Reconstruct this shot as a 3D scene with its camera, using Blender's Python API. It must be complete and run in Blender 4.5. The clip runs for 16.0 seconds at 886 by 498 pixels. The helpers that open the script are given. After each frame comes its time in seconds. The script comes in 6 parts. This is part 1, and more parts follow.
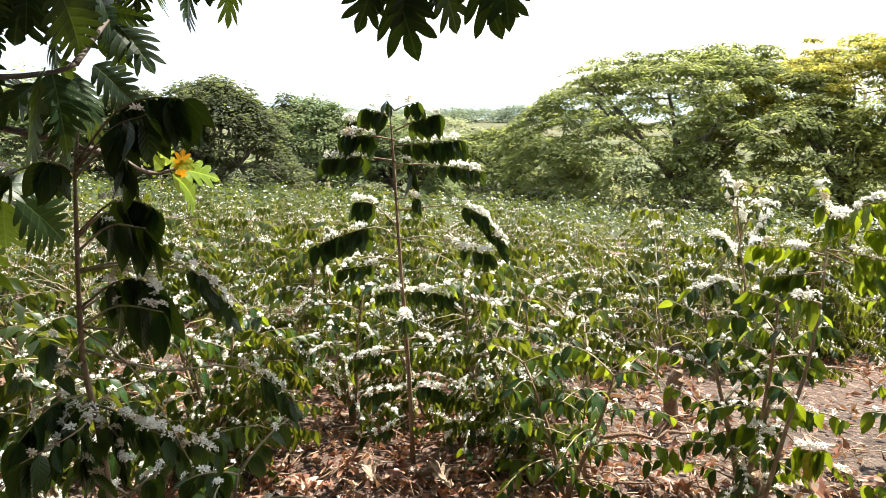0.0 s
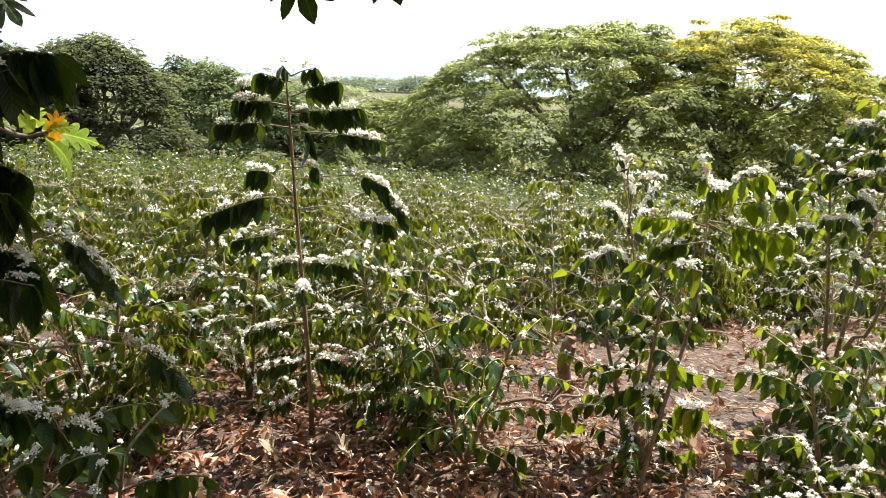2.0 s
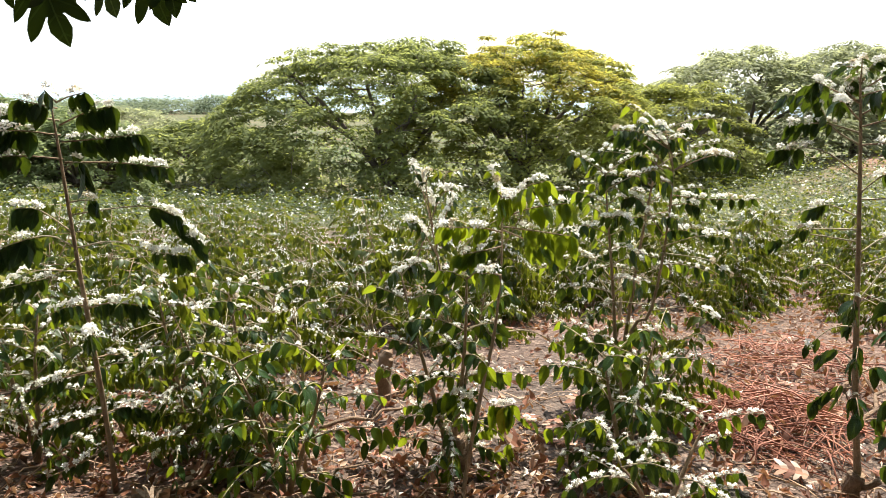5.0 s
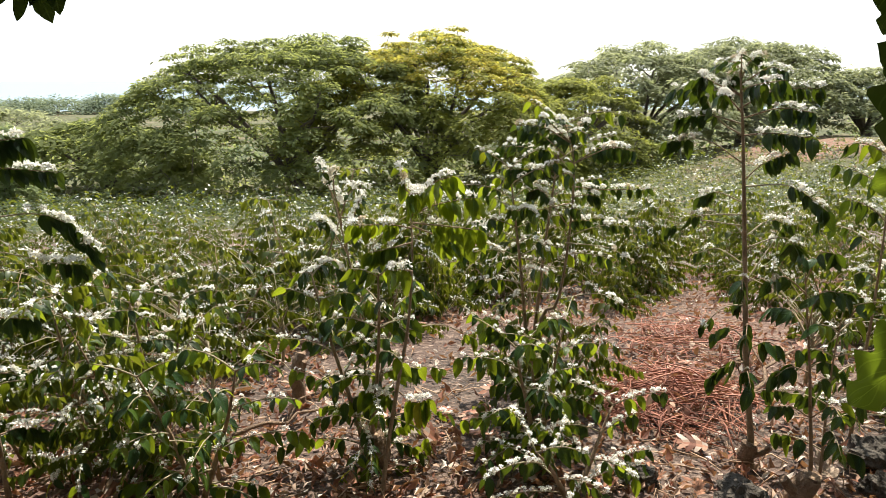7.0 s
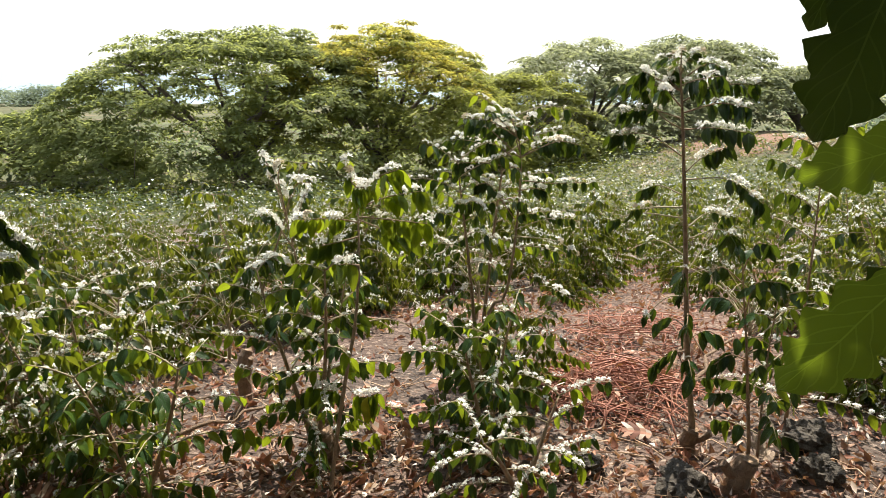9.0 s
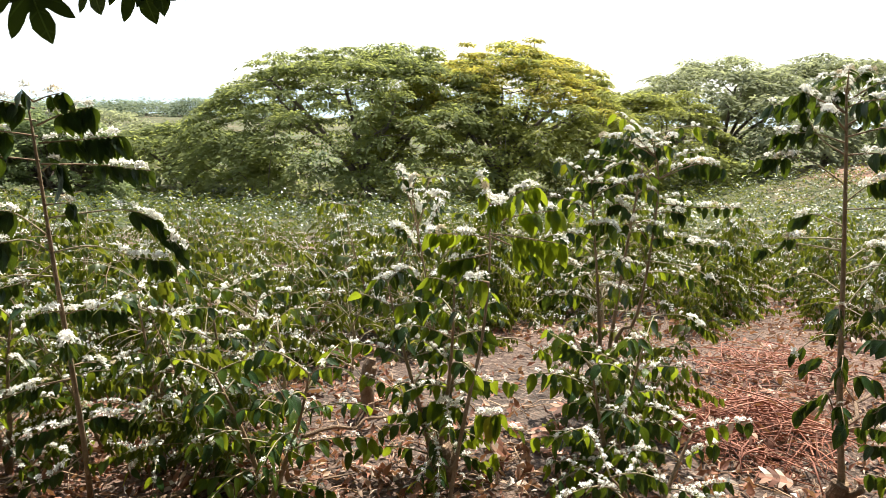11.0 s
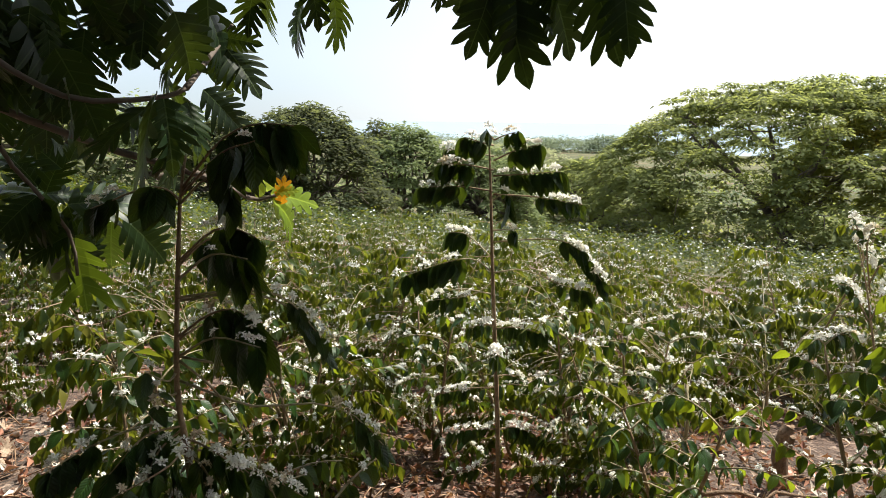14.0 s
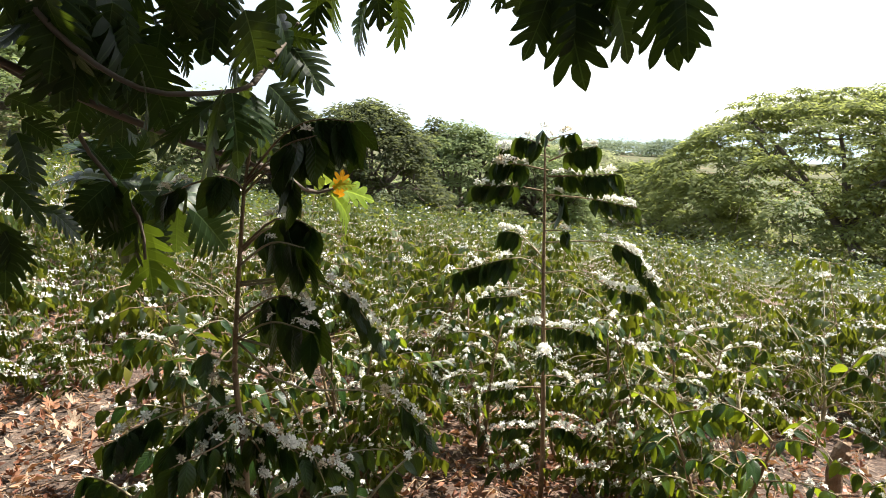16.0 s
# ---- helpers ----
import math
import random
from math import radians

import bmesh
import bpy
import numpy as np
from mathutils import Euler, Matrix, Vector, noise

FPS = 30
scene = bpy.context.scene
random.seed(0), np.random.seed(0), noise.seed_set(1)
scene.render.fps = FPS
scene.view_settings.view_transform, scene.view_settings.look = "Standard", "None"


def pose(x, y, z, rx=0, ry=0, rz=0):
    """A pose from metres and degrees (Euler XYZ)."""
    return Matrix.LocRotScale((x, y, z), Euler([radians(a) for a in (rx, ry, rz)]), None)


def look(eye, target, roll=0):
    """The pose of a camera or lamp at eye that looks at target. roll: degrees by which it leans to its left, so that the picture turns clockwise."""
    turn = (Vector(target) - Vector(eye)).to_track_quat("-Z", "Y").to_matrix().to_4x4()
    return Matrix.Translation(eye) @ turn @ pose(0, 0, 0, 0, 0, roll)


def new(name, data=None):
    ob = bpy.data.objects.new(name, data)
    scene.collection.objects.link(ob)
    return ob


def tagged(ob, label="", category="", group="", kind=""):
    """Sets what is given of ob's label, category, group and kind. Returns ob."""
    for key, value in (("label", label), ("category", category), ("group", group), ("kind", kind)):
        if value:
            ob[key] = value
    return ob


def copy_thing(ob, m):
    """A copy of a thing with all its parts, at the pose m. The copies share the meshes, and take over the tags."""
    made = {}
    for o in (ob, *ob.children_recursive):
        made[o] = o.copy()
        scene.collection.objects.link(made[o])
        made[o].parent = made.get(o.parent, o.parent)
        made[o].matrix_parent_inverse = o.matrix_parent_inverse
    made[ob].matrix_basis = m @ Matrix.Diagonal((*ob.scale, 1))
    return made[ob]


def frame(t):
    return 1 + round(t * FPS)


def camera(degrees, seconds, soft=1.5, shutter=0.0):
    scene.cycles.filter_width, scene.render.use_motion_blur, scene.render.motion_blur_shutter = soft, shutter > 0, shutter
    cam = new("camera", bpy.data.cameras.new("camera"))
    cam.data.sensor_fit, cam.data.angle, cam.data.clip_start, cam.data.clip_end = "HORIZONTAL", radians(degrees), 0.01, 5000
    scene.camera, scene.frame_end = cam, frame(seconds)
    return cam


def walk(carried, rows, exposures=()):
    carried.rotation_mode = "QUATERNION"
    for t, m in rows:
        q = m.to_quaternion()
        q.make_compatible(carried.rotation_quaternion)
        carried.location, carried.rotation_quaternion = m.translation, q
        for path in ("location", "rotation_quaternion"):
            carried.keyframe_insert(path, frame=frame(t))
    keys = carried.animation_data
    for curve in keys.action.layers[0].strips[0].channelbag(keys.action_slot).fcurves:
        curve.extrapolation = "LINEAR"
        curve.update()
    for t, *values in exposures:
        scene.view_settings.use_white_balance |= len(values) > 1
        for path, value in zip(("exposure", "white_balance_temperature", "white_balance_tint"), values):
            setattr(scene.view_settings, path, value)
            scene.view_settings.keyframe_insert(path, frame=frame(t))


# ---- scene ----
cam = camera(64.2, 16.0, soft=0.6)
PATH = [
    (0, (0.19, 0.589, 1.525), (0.19, 2.538, 1.076), -0.1),
    (0.5, (0.193, 0.586, 1.527), (0.243, 2.541, 1.108), 0.6),
    (1, (0.176, 0.585, 1.529), (0.321, 2.532, 1.098), 1.2),
    (1.5, (0.179, 0.599, 1.524), (0.354, 2.531, 1.036), 1.4),
    (2, (0.198, 0.6, 1.52), (0.475, 2.51, 0.996), 1.9),
    (2.5, (0.218, 0.602, 1.521), (0.622, 2.493, 1.01), 1.7),
    (3, (0.223, 0.611, 1.52), (0.728, 2.483, 1.03), 1.2),
    (3.5, (0.237, 0.625, 1.523), (0.81, 2.474, 1.019), 1.1),
    (4, (0.238, 0.612, 1.526), (0.883, 2.442, 1.039), 0.5),
    (6.5, (0.245, 0.598, 1.53), (1.184, 2.298, 1.055), 1.1),
    (7, (0.239, 0.593, 1.531), (1.236, 2.26, 1.053), 0.3),
    (7.5, (0.24, 0.581, 1.53), (1.298, 2.21, 1.053), 0.4),
    (8, (0.255, 0.583, 1.531), (1.367, 2.17, 1.036), 0.8),
    (10.5, (0.235, 0.617, 1.522), (1.321, 2.232, 1.059), 1.5),
    (11, (0.221, 0.647, 1.523), (1.054, 2.408, 1.07), 1.5),
    (11.5, (0.199, 0.656, 1.524), (0.8, 2.526, 1.148), 0.9),
    (12, (0.169, 0.664, 1.523), (0.5, 2.599, 1.142), 0.7),
    (12.5, (0.159, 0.65, 1.526), (0.329, 2.605, 1.141), 0.7),
    (13, (0.159, 0.663, 1.525), (0.171, 2.628, 1.15), -0.1),
    (13.5, (0.151, 0.678, 1.522), (0.042, 2.637, 1.137), 0.8),
    (14, (0.14, 0.68, 1.525), (-0.095, 2.631, 1.151), 0.7),
    (14.5, (0.135, 0.683, 1.524), (-0.244, 2.609, 1.144), 1.2),
    (15, (0.137, 0.688, 1.525), (-0.337, 2.595, 1.152), 1.0),
    (15.5, (0.142, 0.676, 1.524), (-0.319, 2.581, 1.124), 1.8),
    (16, (0.15, 0.65, 1.526), (-0.234, 2.576, 1.145), 2.0),
]
walk(cam, [(t, look(eye, target, roll)) for t, eye, target, roll in PATH],
     [(0, 1.60), (1.5, 1.36), (4, 1.34), (7, 1.0), (8, 0.97), (10.5, 1.18), (11.5, 1.15), (12.5, 0.92), (13.5, 0.9), (14.5, 1.06), (16, 1.32)])

# ---- light ----
SUN_AZ, SUN_EL = radians(-48), radians(58)
world = bpy.data.worlds.new("sky")
scene.world = world
world.use_nodes = True
wt = world.node_tree
sky = wt.nodes.new("ShaderNodeTexSky")
sky.sky_type = "NISHITA"
sky.sun_disc = False
sky.sun_elevation = SUN_EL
sky.sun_rotation = -SUN_AZ
sky.air_density, sky.dust_density, sky.ozone_density = 1.0, 0.2, 1.5
wt.nodes["Background"].inputs["Strength"].default_value = 0.080
cool = wt.nodes.new("ShaderNodeVectorMath")
cool.operation = "MULTIPLY"
cool.inputs[1].default_value = (0.95, 0.99, 1.05)
wt.links.new(sky.outputs[0], cool.inputs[0])
veil = wt.nodes.new("ShaderNodeMix")
veil.data_type = "VECTOR"
veil.inputs["Factor"].default_value = 0.78
lift = wt.nodes.new("ShaderNodeSeparateXYZ")
wt.links.new(wt.nodes.new("ShaderNodeTexCoord").outputs["Generated"], lift.inputs[0])
rise = wt.nodes.new("ShaderNodeMapRange")
rise.interpolation_type = "SMOOTHSTEP"
rise.inputs["From Min"].default_value, rise.inputs["From Max"].default_value = 0.0, 0.09
wt.links.new(lift.outputs["Z"], rise.inputs["Value"])
haze = wt.nodes.new("ShaderNodeMix")
haze.data_type = "VECTOR"
haze.inputs[4].default_value, haze.inputs[5].default_value = (4.1, 5.0, 5.9), (5.3, 6.0, 6.9)
side = wt.nodes.new("ShaderNodeVectorMath")
side.operation = "DOT_PRODUCT"
side.inputs[1].default_value = (-math.sin(SUN_AZ), math.cos(SUN_AZ), 0.0)
wt.links.new(lift.inputs[0].links[0].from_socket, side.inputs[0])
sunny = wt.nodes.new("ShaderNodeMapRange")
sunny.interpolation_type = "SMOOTHSTEP"
sunny.inputs["From Min"].default_value, sunny.inputs["From Max"].default_value = 0.25, 0.9
wt.links.new(side.outputs["Value"], sunny.inputs["Value"])
glow = wt.nodes.new("ShaderNodeMix")
glow.data_type = "VECTOR"
glow.inputs[5].default_value = (9.2, 9.2, 9.2)
wt.links.new(sunny.outputs[0], glow.inputs["Factor"])
wt.links.new(rise.outputs[0], haze.inputs["Factor"])
wt.links.new(haze.outputs[1], glow.inputs[4])
wt.links.new(glow.outputs[1], veil.inputs[5])
wt.links.new(cool.outputs[0], veil.inputs[4])
wt.links.new(veil.outputs[1], wt.nodes["Background"].inputs["Color"])
sun = new("sun", bpy.data.lights.new("sun", "SUN"))
sun.data.energy, sun.data.angle, sun.data.color = 5.0, radians(0.6), (1.0, 0.95, 0.85)
sun_way = Vector((-math.sin(SUN_AZ) * math.cos(SUN_EL), math.cos(SUN_AZ) * math.cos(SUN_EL), math.sin(SUN_EL)))
sun.matrix_world = look(sun_way * 40, (0, 0, 0))


# ---- materials ----
class Nodes:
    """A small builder for node materials."""

    def __init__(self, name):
        self.mat = bpy.data.materials.new(name)
        self.mat.use_nodes = True
        self.tree = self.mat.node_tree
        self.bsdf = self.tree.nodes["Principled BSDF"]
        self.out = self.tree.nodes["Material Output"]

    def node(self, kind, inputs=(), **props):
        n = self.tree.nodes.new("ShaderNode" + kind)
        for k, v in props.items():
            setattr(n, k, v)
        for k, v in dict(inputs).items():
            if isinstance(v, bpy.types.NodeSocket):
                self.tree.links.new(v, n.inputs[k])
            else:
                n.inputs[k].default_value = v
        return n

    def noise(self, scale, detail=4.0, coords=None):
        c = coords or self.node("TexCoord").outputs["Object"]
        return self.node("TexNoise", {"Vector": c, "Scale": scale, "Detail": detail}).outputs["Fac"]

    def ramp(self, fac, stops):
        n = self.node("ValToRGB", {"Fac": fac})
        e = n.color_ramp.elements
        while len(e) < len(stops):
            e.new(0.5)
        for el, (p, c) in zip(e, stops):
            el.position, el.color = p, (*c, 1)
        return n.outputs["Color"]

    def mix(self, fac, a, b, blend="MIX"):
        n = self.node("Mix", data_type="RGBA", blend_type=blend)
        for k, v in (("Factor", fac), ("A", a), ("B", b)):
            sock = [s for s in n.inputs if s.name == k and (s.type == "RGBA" or k == "Factor" and s.type == "VALUE")][0]
            if isinstance(v, bpy.types.NodeSocket):
                self.tree.links.new(v, sock)
            else:
                sock.default_value = v if k == "Factor" else (*v, 1)
        return [s for s in n.outputs if s.type == "RGBA"][0]

    def math(self, op, a, b=0.0):
        n = self.node("Math", operation=op)
        for i, v in enumerate((a, b)):
            if isinstance(v, bpy.types.NodeSocket):
                self.tree.links.new(v, n.inputs[i])
            else:
                n.inputs[i].default_value = v
        return n.outputs[0]

    def set(self, **sockets):
        for k, v in sockets.items():
            s = self.bsdf.inputs[k.replace("_", " ")]
            if isinstance(v, bpy.types.NodeSocket):
                self.tree.links.new(v, s)
            else:
                s.default_value = (*v, 1) if isinstance(v, tuple) else v
        return self

    def bump(self, height, strength=0.3, distance=0.01):
        n = self.node("Bump", {"Height": height, "Strength": strength, "Distance": distance})
        self.tree.links.new(n.outputs[0], self.bsdf.inputs["Normal"])
        return n.outputs[0]

    def let_through(self, colour, share, normal=None):
        """Lets light through, as thin leaves do."""
        t = self.node("BsdfTranslucent")
        if isinstance(colour, bpy.types.NodeSocket):
            self.tree.links.new(colour, t.inputs["Color"])
        else:
            t.inputs["Color"].default_value = (*colour, 1)
        m = self.node("MixShader", {0: share})
        self.tree.links.new(self.bsdf.outputs[0], m.inputs[1])
        self.tree.links.new(t.outputs[0], m.inputs[2])
        self.tree.links.new(m.outputs[0], self.out.inputs["Surface"])
        return self


def leaf_material(name, dark, light, glow, share=0.35, rough=0.35, islands=False, ribs=9.0, rib_light=None, odd=None, midrib=0.022):
    m = Nodes(name)
    if islands:
        rnd = m.node("NewGeometry").outputs["Random Per Island"]
    else:
        rnd = m.node("ObjectInfo").outputs["Random"]
    col = m.ramp(rnd, [(0.0, dark), (0.965, light)] + ([(0.985, odd), (1.0, odd)] if odd else []))
    if islands:
        own = m.node("ObjectInfo").outputs["Random"]
        col = m.mix(m.math("MULTIPLY", own, 0.55), col, tuple(c * 0.8 for c in dark))
    fine = m.noise(55.0, 3.0)
    col = m.mix(m.math("MULTIPLY", fine, 0.35), col, tuple(c * 0.55 for c in dark))
    if ribs:
        uv = m.node("SeparateXYZ", {0: m.node("UVMap").outputs[0]})
        u = m.math("ABSOLUTE", m.math("SUBTRACT", uv.outputs[0], 0.5))
        v = m.math("SUBTRACT", uv.outputs[1], m.math("MULTIPLY", u, 0.45))
        wave = m.math("SINE", m.math("MULTIPLY", v, ribs * 6.283))
        mid = m.math("LESS_THAN", u, midrib)
        vein = m.math("GREATER_THAN", wave, 0.93)
        line = m.math("MAXIMUM", mid, m.math("MULTIPLY", vein, 0.45))
        col = m.mix(m.math("MULTIPLY", line, 0.6), col, rib_light or tuple(min(1, c * 2.2) for c in light))
        m.bump(m.math("ADD", m.math("MULTIPLY", wave, 0.5), mid), 0.4, 0.0012)
    m.set(Base_Color=col, Roughness=rough, Specular_IOR_Level=0.22 if rough < 0.5 else 0.15)
    return m.let_through(m.mix(0.25, glow, col) if odd else glow, share).mat


def plain(name, dark, light, rough=0.8, scale=12.0, bump=0.4, islands=False):
    m = Nodes(name)
    n1, n2 = m.noise(scale), m.noise(scale * 7)
    f = m.math("ADD", m.math("MULTIPLY", n1, 0.65), m.math("MULTIPLY", n2, 0.35))
    col = m.ramp(f, [(0.3, dark), (0.7, light)])
    if islands:
        r = m.node("NewGeometry").outputs["Random Per Island"]
        col = m.mix(m.math("MULTIPLY", r, 0.5), col, tuple(c * 0.5 for c in dark))
    m.set(Base_Color=col, Roughness=rough)
    m.bump(n2, bump, 0.01)
    return m.mat


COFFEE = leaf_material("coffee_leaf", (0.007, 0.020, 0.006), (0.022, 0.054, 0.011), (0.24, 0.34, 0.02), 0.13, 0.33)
# Lit copy of COFFEE: sun and backlight are put into its colours.
COFFEE_LIT = leaf_material("lit_coffee_leaf", (0.022, 0.055, 0.009), (0.050, 0.105, 0.014), (0.44, 0.52, 0.02), 0.42, 0.34, odd=(0.42, 0.34, 0.02))
COFFEE_FIELD = leaf_material("coffee_foliage", (0.009, 0.022, 0.006), (0.050, 0.086, 0.013), (0.43, 0.47, 0.03), 0.26, 0.40, True, 0, odd=(0.30, 0.27, 0.04))
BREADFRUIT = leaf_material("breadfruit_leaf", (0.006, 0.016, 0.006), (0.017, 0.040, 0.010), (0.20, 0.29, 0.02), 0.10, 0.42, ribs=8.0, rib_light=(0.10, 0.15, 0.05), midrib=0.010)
# Lit copy of BREADFRUIT: sunlight is put into its brighter colours.
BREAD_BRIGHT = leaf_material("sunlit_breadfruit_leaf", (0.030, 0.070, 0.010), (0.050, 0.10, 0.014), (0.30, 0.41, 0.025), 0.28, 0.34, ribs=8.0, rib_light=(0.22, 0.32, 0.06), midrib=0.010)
ORANGE = leaf_material("orange_leaf", (0.75, 0.26, 0.02), (0.80, 0.34, 0.03), (0.9, 0.40, 0.02), 0.45, 0.45, ribs=6.0)
YELLOWING = leaf_material("yellow_green_leaf", (0.16, 0.26, 0.03), (0.28, 0.36, 0.04), (0.55, 0.60, 0.05), 0.45, 0.4, ribs=6.0)
POD_GREEN = leaf_material("monkeypod_foliage", (0.102, 0.126, 0.052), (0.232, 0.250, 0.098), (0.46, 0.50, 0.14), 0.46, 0.8, True, 0)
POD_YELLOW = leaf_material("yellowing_foliage", (0.22, 0.205, 0.044), (0.43, 0.37, 0.070), (0.68, 0.60, 0.10), 0.46, 0.8, True, 0)
OLIVE_POD = leaf_material("olive_monkeypod_foliage", (0.125, 0.142, 0.042), (0.285, 0.285, 0.080), (0.52, 0.54, 0.11), 0.46, 0.8, True, 0)
# Paler copy of the monkeypod foliage; distance haze is put into its colour.
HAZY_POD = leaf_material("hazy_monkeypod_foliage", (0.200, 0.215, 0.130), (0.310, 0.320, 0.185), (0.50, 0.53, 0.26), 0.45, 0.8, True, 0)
DARK_TREE = leaf_material("dark_foliage", (0.045, 0.058, 0.030), (0.125, 0.130, 0.058), (0.27, 0.30, 0.10), 0.38, 0.75, True, 0)
LIGHT_TREE = leaf_material("bright_foliage", (0.105, 0.140, 0.068), (0.205, 0.240, 0.112), (0.40, 0.47, 0.18), 0.44, 0.75, True, 0)
# Pale grey-green leaves with the haze of distance mixed into the colour.
FAR_TREE = leaf_material("hazy_far_foliage", (0.15, 0.19, 0.12), (0.24, 0.28, 0.19), (0.36, 0.42, 0.24), 0.35, 0.8, True, 0)
PETAL = Nodes("white_petals").set(Base_Color=(0.90, 0.88, 0.81), Roughness=0.6).let_through((0.90, 0.88, 0.78), 0.25).mat
WILTED = Nodes("cream_petals").set(Base_Color=(0.66, 0.56, 0.42), Roughness=0.7).let_through((0.6, 0.5, 0.3), 0.3).mat
STEM = plain("coffee_stem_bark", (0.16, 0.10, 0.055), (0.34, 0.24, 0.14), 0.8, 25)
TWIG = plain("pale_twig", (0.22, 0.17, 0.09), (0.42, 0.36, 0.22), 0.7, 30)
BARK = plain("tree_bark", (0.075, 0.058, 0.045), (0.19, 0.15, 0.12), 0.9, 3)
STUMP_BARK = plain("stump_bark", (0.11, 0.068, 0.040), (0.32, 0.21, 0.13), 0.9, 24, 0.9)
ROCK = plain("dark_rock", (0.030, 0.024, 0.018), (0.115, 0.094, 0.070), 0.95, 26, 0.9)
STRAW = plain("dry_stalks", (0.30, 0.17, 0.09), (0.55, 0.38, 0.24), 0.7, 9, 0.3, True)
# The pale base colour carries the haze that lies over the sea.
WATER = Nodes("hazy_sea_water").set(Base_Color=(0.26, 0.33, 0.39), Roughness=0.6, Specular_IOR_Level=0.1).mat


def soil_material():
    m = Nodes("soil_and_litter")
    co = m.node("TexCoord").outputs["Object"]
    big, mid, fine = m.noise(0.45, 3, co), m.noise(5.0, 6, co), m.noise(48.0, 6, co)
    col = m.ramp(mid, [(0.30, (0.042, 0.030, 0.022)), (0.55, (0.088, 0.063, 0.048)), (0.75, (0.145, 0.108, 0.084))])
    col = m.mix(m.ramp(big, [(0.42, (0, 0, 0)), (0.62, (1, 1, 1))]), col, (0.15, 0.086, 0.062))
    chips = m.node("TexVoronoi", {"Vector": co, "Scale": 26.0, "Randomness": 1.0})
    flake = m.ramp(chips.outputs["Color"], [(0.35, (0.08, 0.048, 0.034)), (0.6, (0.19, 0.118, 0.080)), (0.85, (0.34, 0.25, 0.19))])
    col = m.mix(m.ramp(fine, [(0.45, (0, 0, 0)), (0.6, (0.8, 0.8, 0.8))]), col, flake)
    away = m.node("VectorMath", {0: co}, operation="LENGTH").outputs["Value"]
    scrub = m.ramp(m.noise(0.16, 5, co), [(0.35, (0.060, 0.068, 0.022)), (0.55, (0.105, 0.100, 0.040)), (0.72, (0.19, 0.13, 0.075))])
    cover = m.node("MapRange", {"Value": m.math("ADD", away, m.math("MULTIPLY", m.noise(0.3, 4, co), 14.0)), "From Min": 22.0, "From Max": 34.0}).outputs[0]
    bare = m.node("VectorMath", {0: co, 1: (44.0, 27.5, -4.5)}, operation="DISTANCE").outputs["Value"]
    bare = m.node("MapRange", {"Value": m.math("ADD", bare, m.math("MULTIPLY", m.noise(0.5, 5, co), 7.0)), "From Min": 10.0, "From Max": 7.0}).outputs[0]
    scrub = m.mix(bare, scrub, (0.23, 0.125, 0.08))
    col = m.mix(cover, col, scrub)
    m.set(Base_Color=col, Roughness=0.95)
    m.bump(m.math("ADD", fine, m.math("MULTIPLY", chips.outputs["Distance"], 0.8)), 0.8, 0.03)
    return m.mat


def litter_material():
    m = Nodes("dry_leaf_litter")
    r = m.node("NewGeometry").outputs["Random Per Island"]
    col = m.ramp(r, [(0.0, (0.075, 0.028, 0.016)), (0.3, (0.26, 0.090, 0.050)), (0.6, (0.45, 0.20, 0.115)), (0.82, (0.60, 0.41, 0.28)), (1.0, (0.85, 0.77, 0.66))])
    n = m.noise(30.0)
    col = m.mix(m.math("MULTIPLY", n, 0.5), col, (0.10, 0.055, 0.035))
    m.set(Base_Color=col, Roughness=0.75)
    m.bump(n, 0.4, 0.005)
    return m.let_through((0.5, 0.25, 0.1), 0.15).mat


SOIL, LITTER = soil_material(), litter_material()


# ---- mesh builders ----
def mesh_of(name, verts, faces, mats, uvs=None, index=None, smooth=True):
    me = bpy.data.meshes.new(name)
    me.from_pydata([tuple(map(float, v)) for v in verts], [], [tuple(map(int, f)) for f in faces])
    for m in mats if isinstance(mats, (list, tuple)) else [mats]:
        me.materials.append(m)
    if uvs is not None:
        lay = me.uv_layers.new(name="UVMap")
        loops = np.empty(len(me.loops), dtype=np.int32)
        me.loops.foreach_get("vertex_index", loops)
        lay.data.foreach_set("uv", np.asarray(uvs, dtype=np.float32)[loops].ravel())
    if index is not None:
        me.polygons.foreach_set("material_index", np.asarray(index, dtype=np.int32))
    if smooth:
        me.polygons.foreach_set("use_smooth", np.ones(len(me.polygons), dtype=bool))
    me.update()
    return me


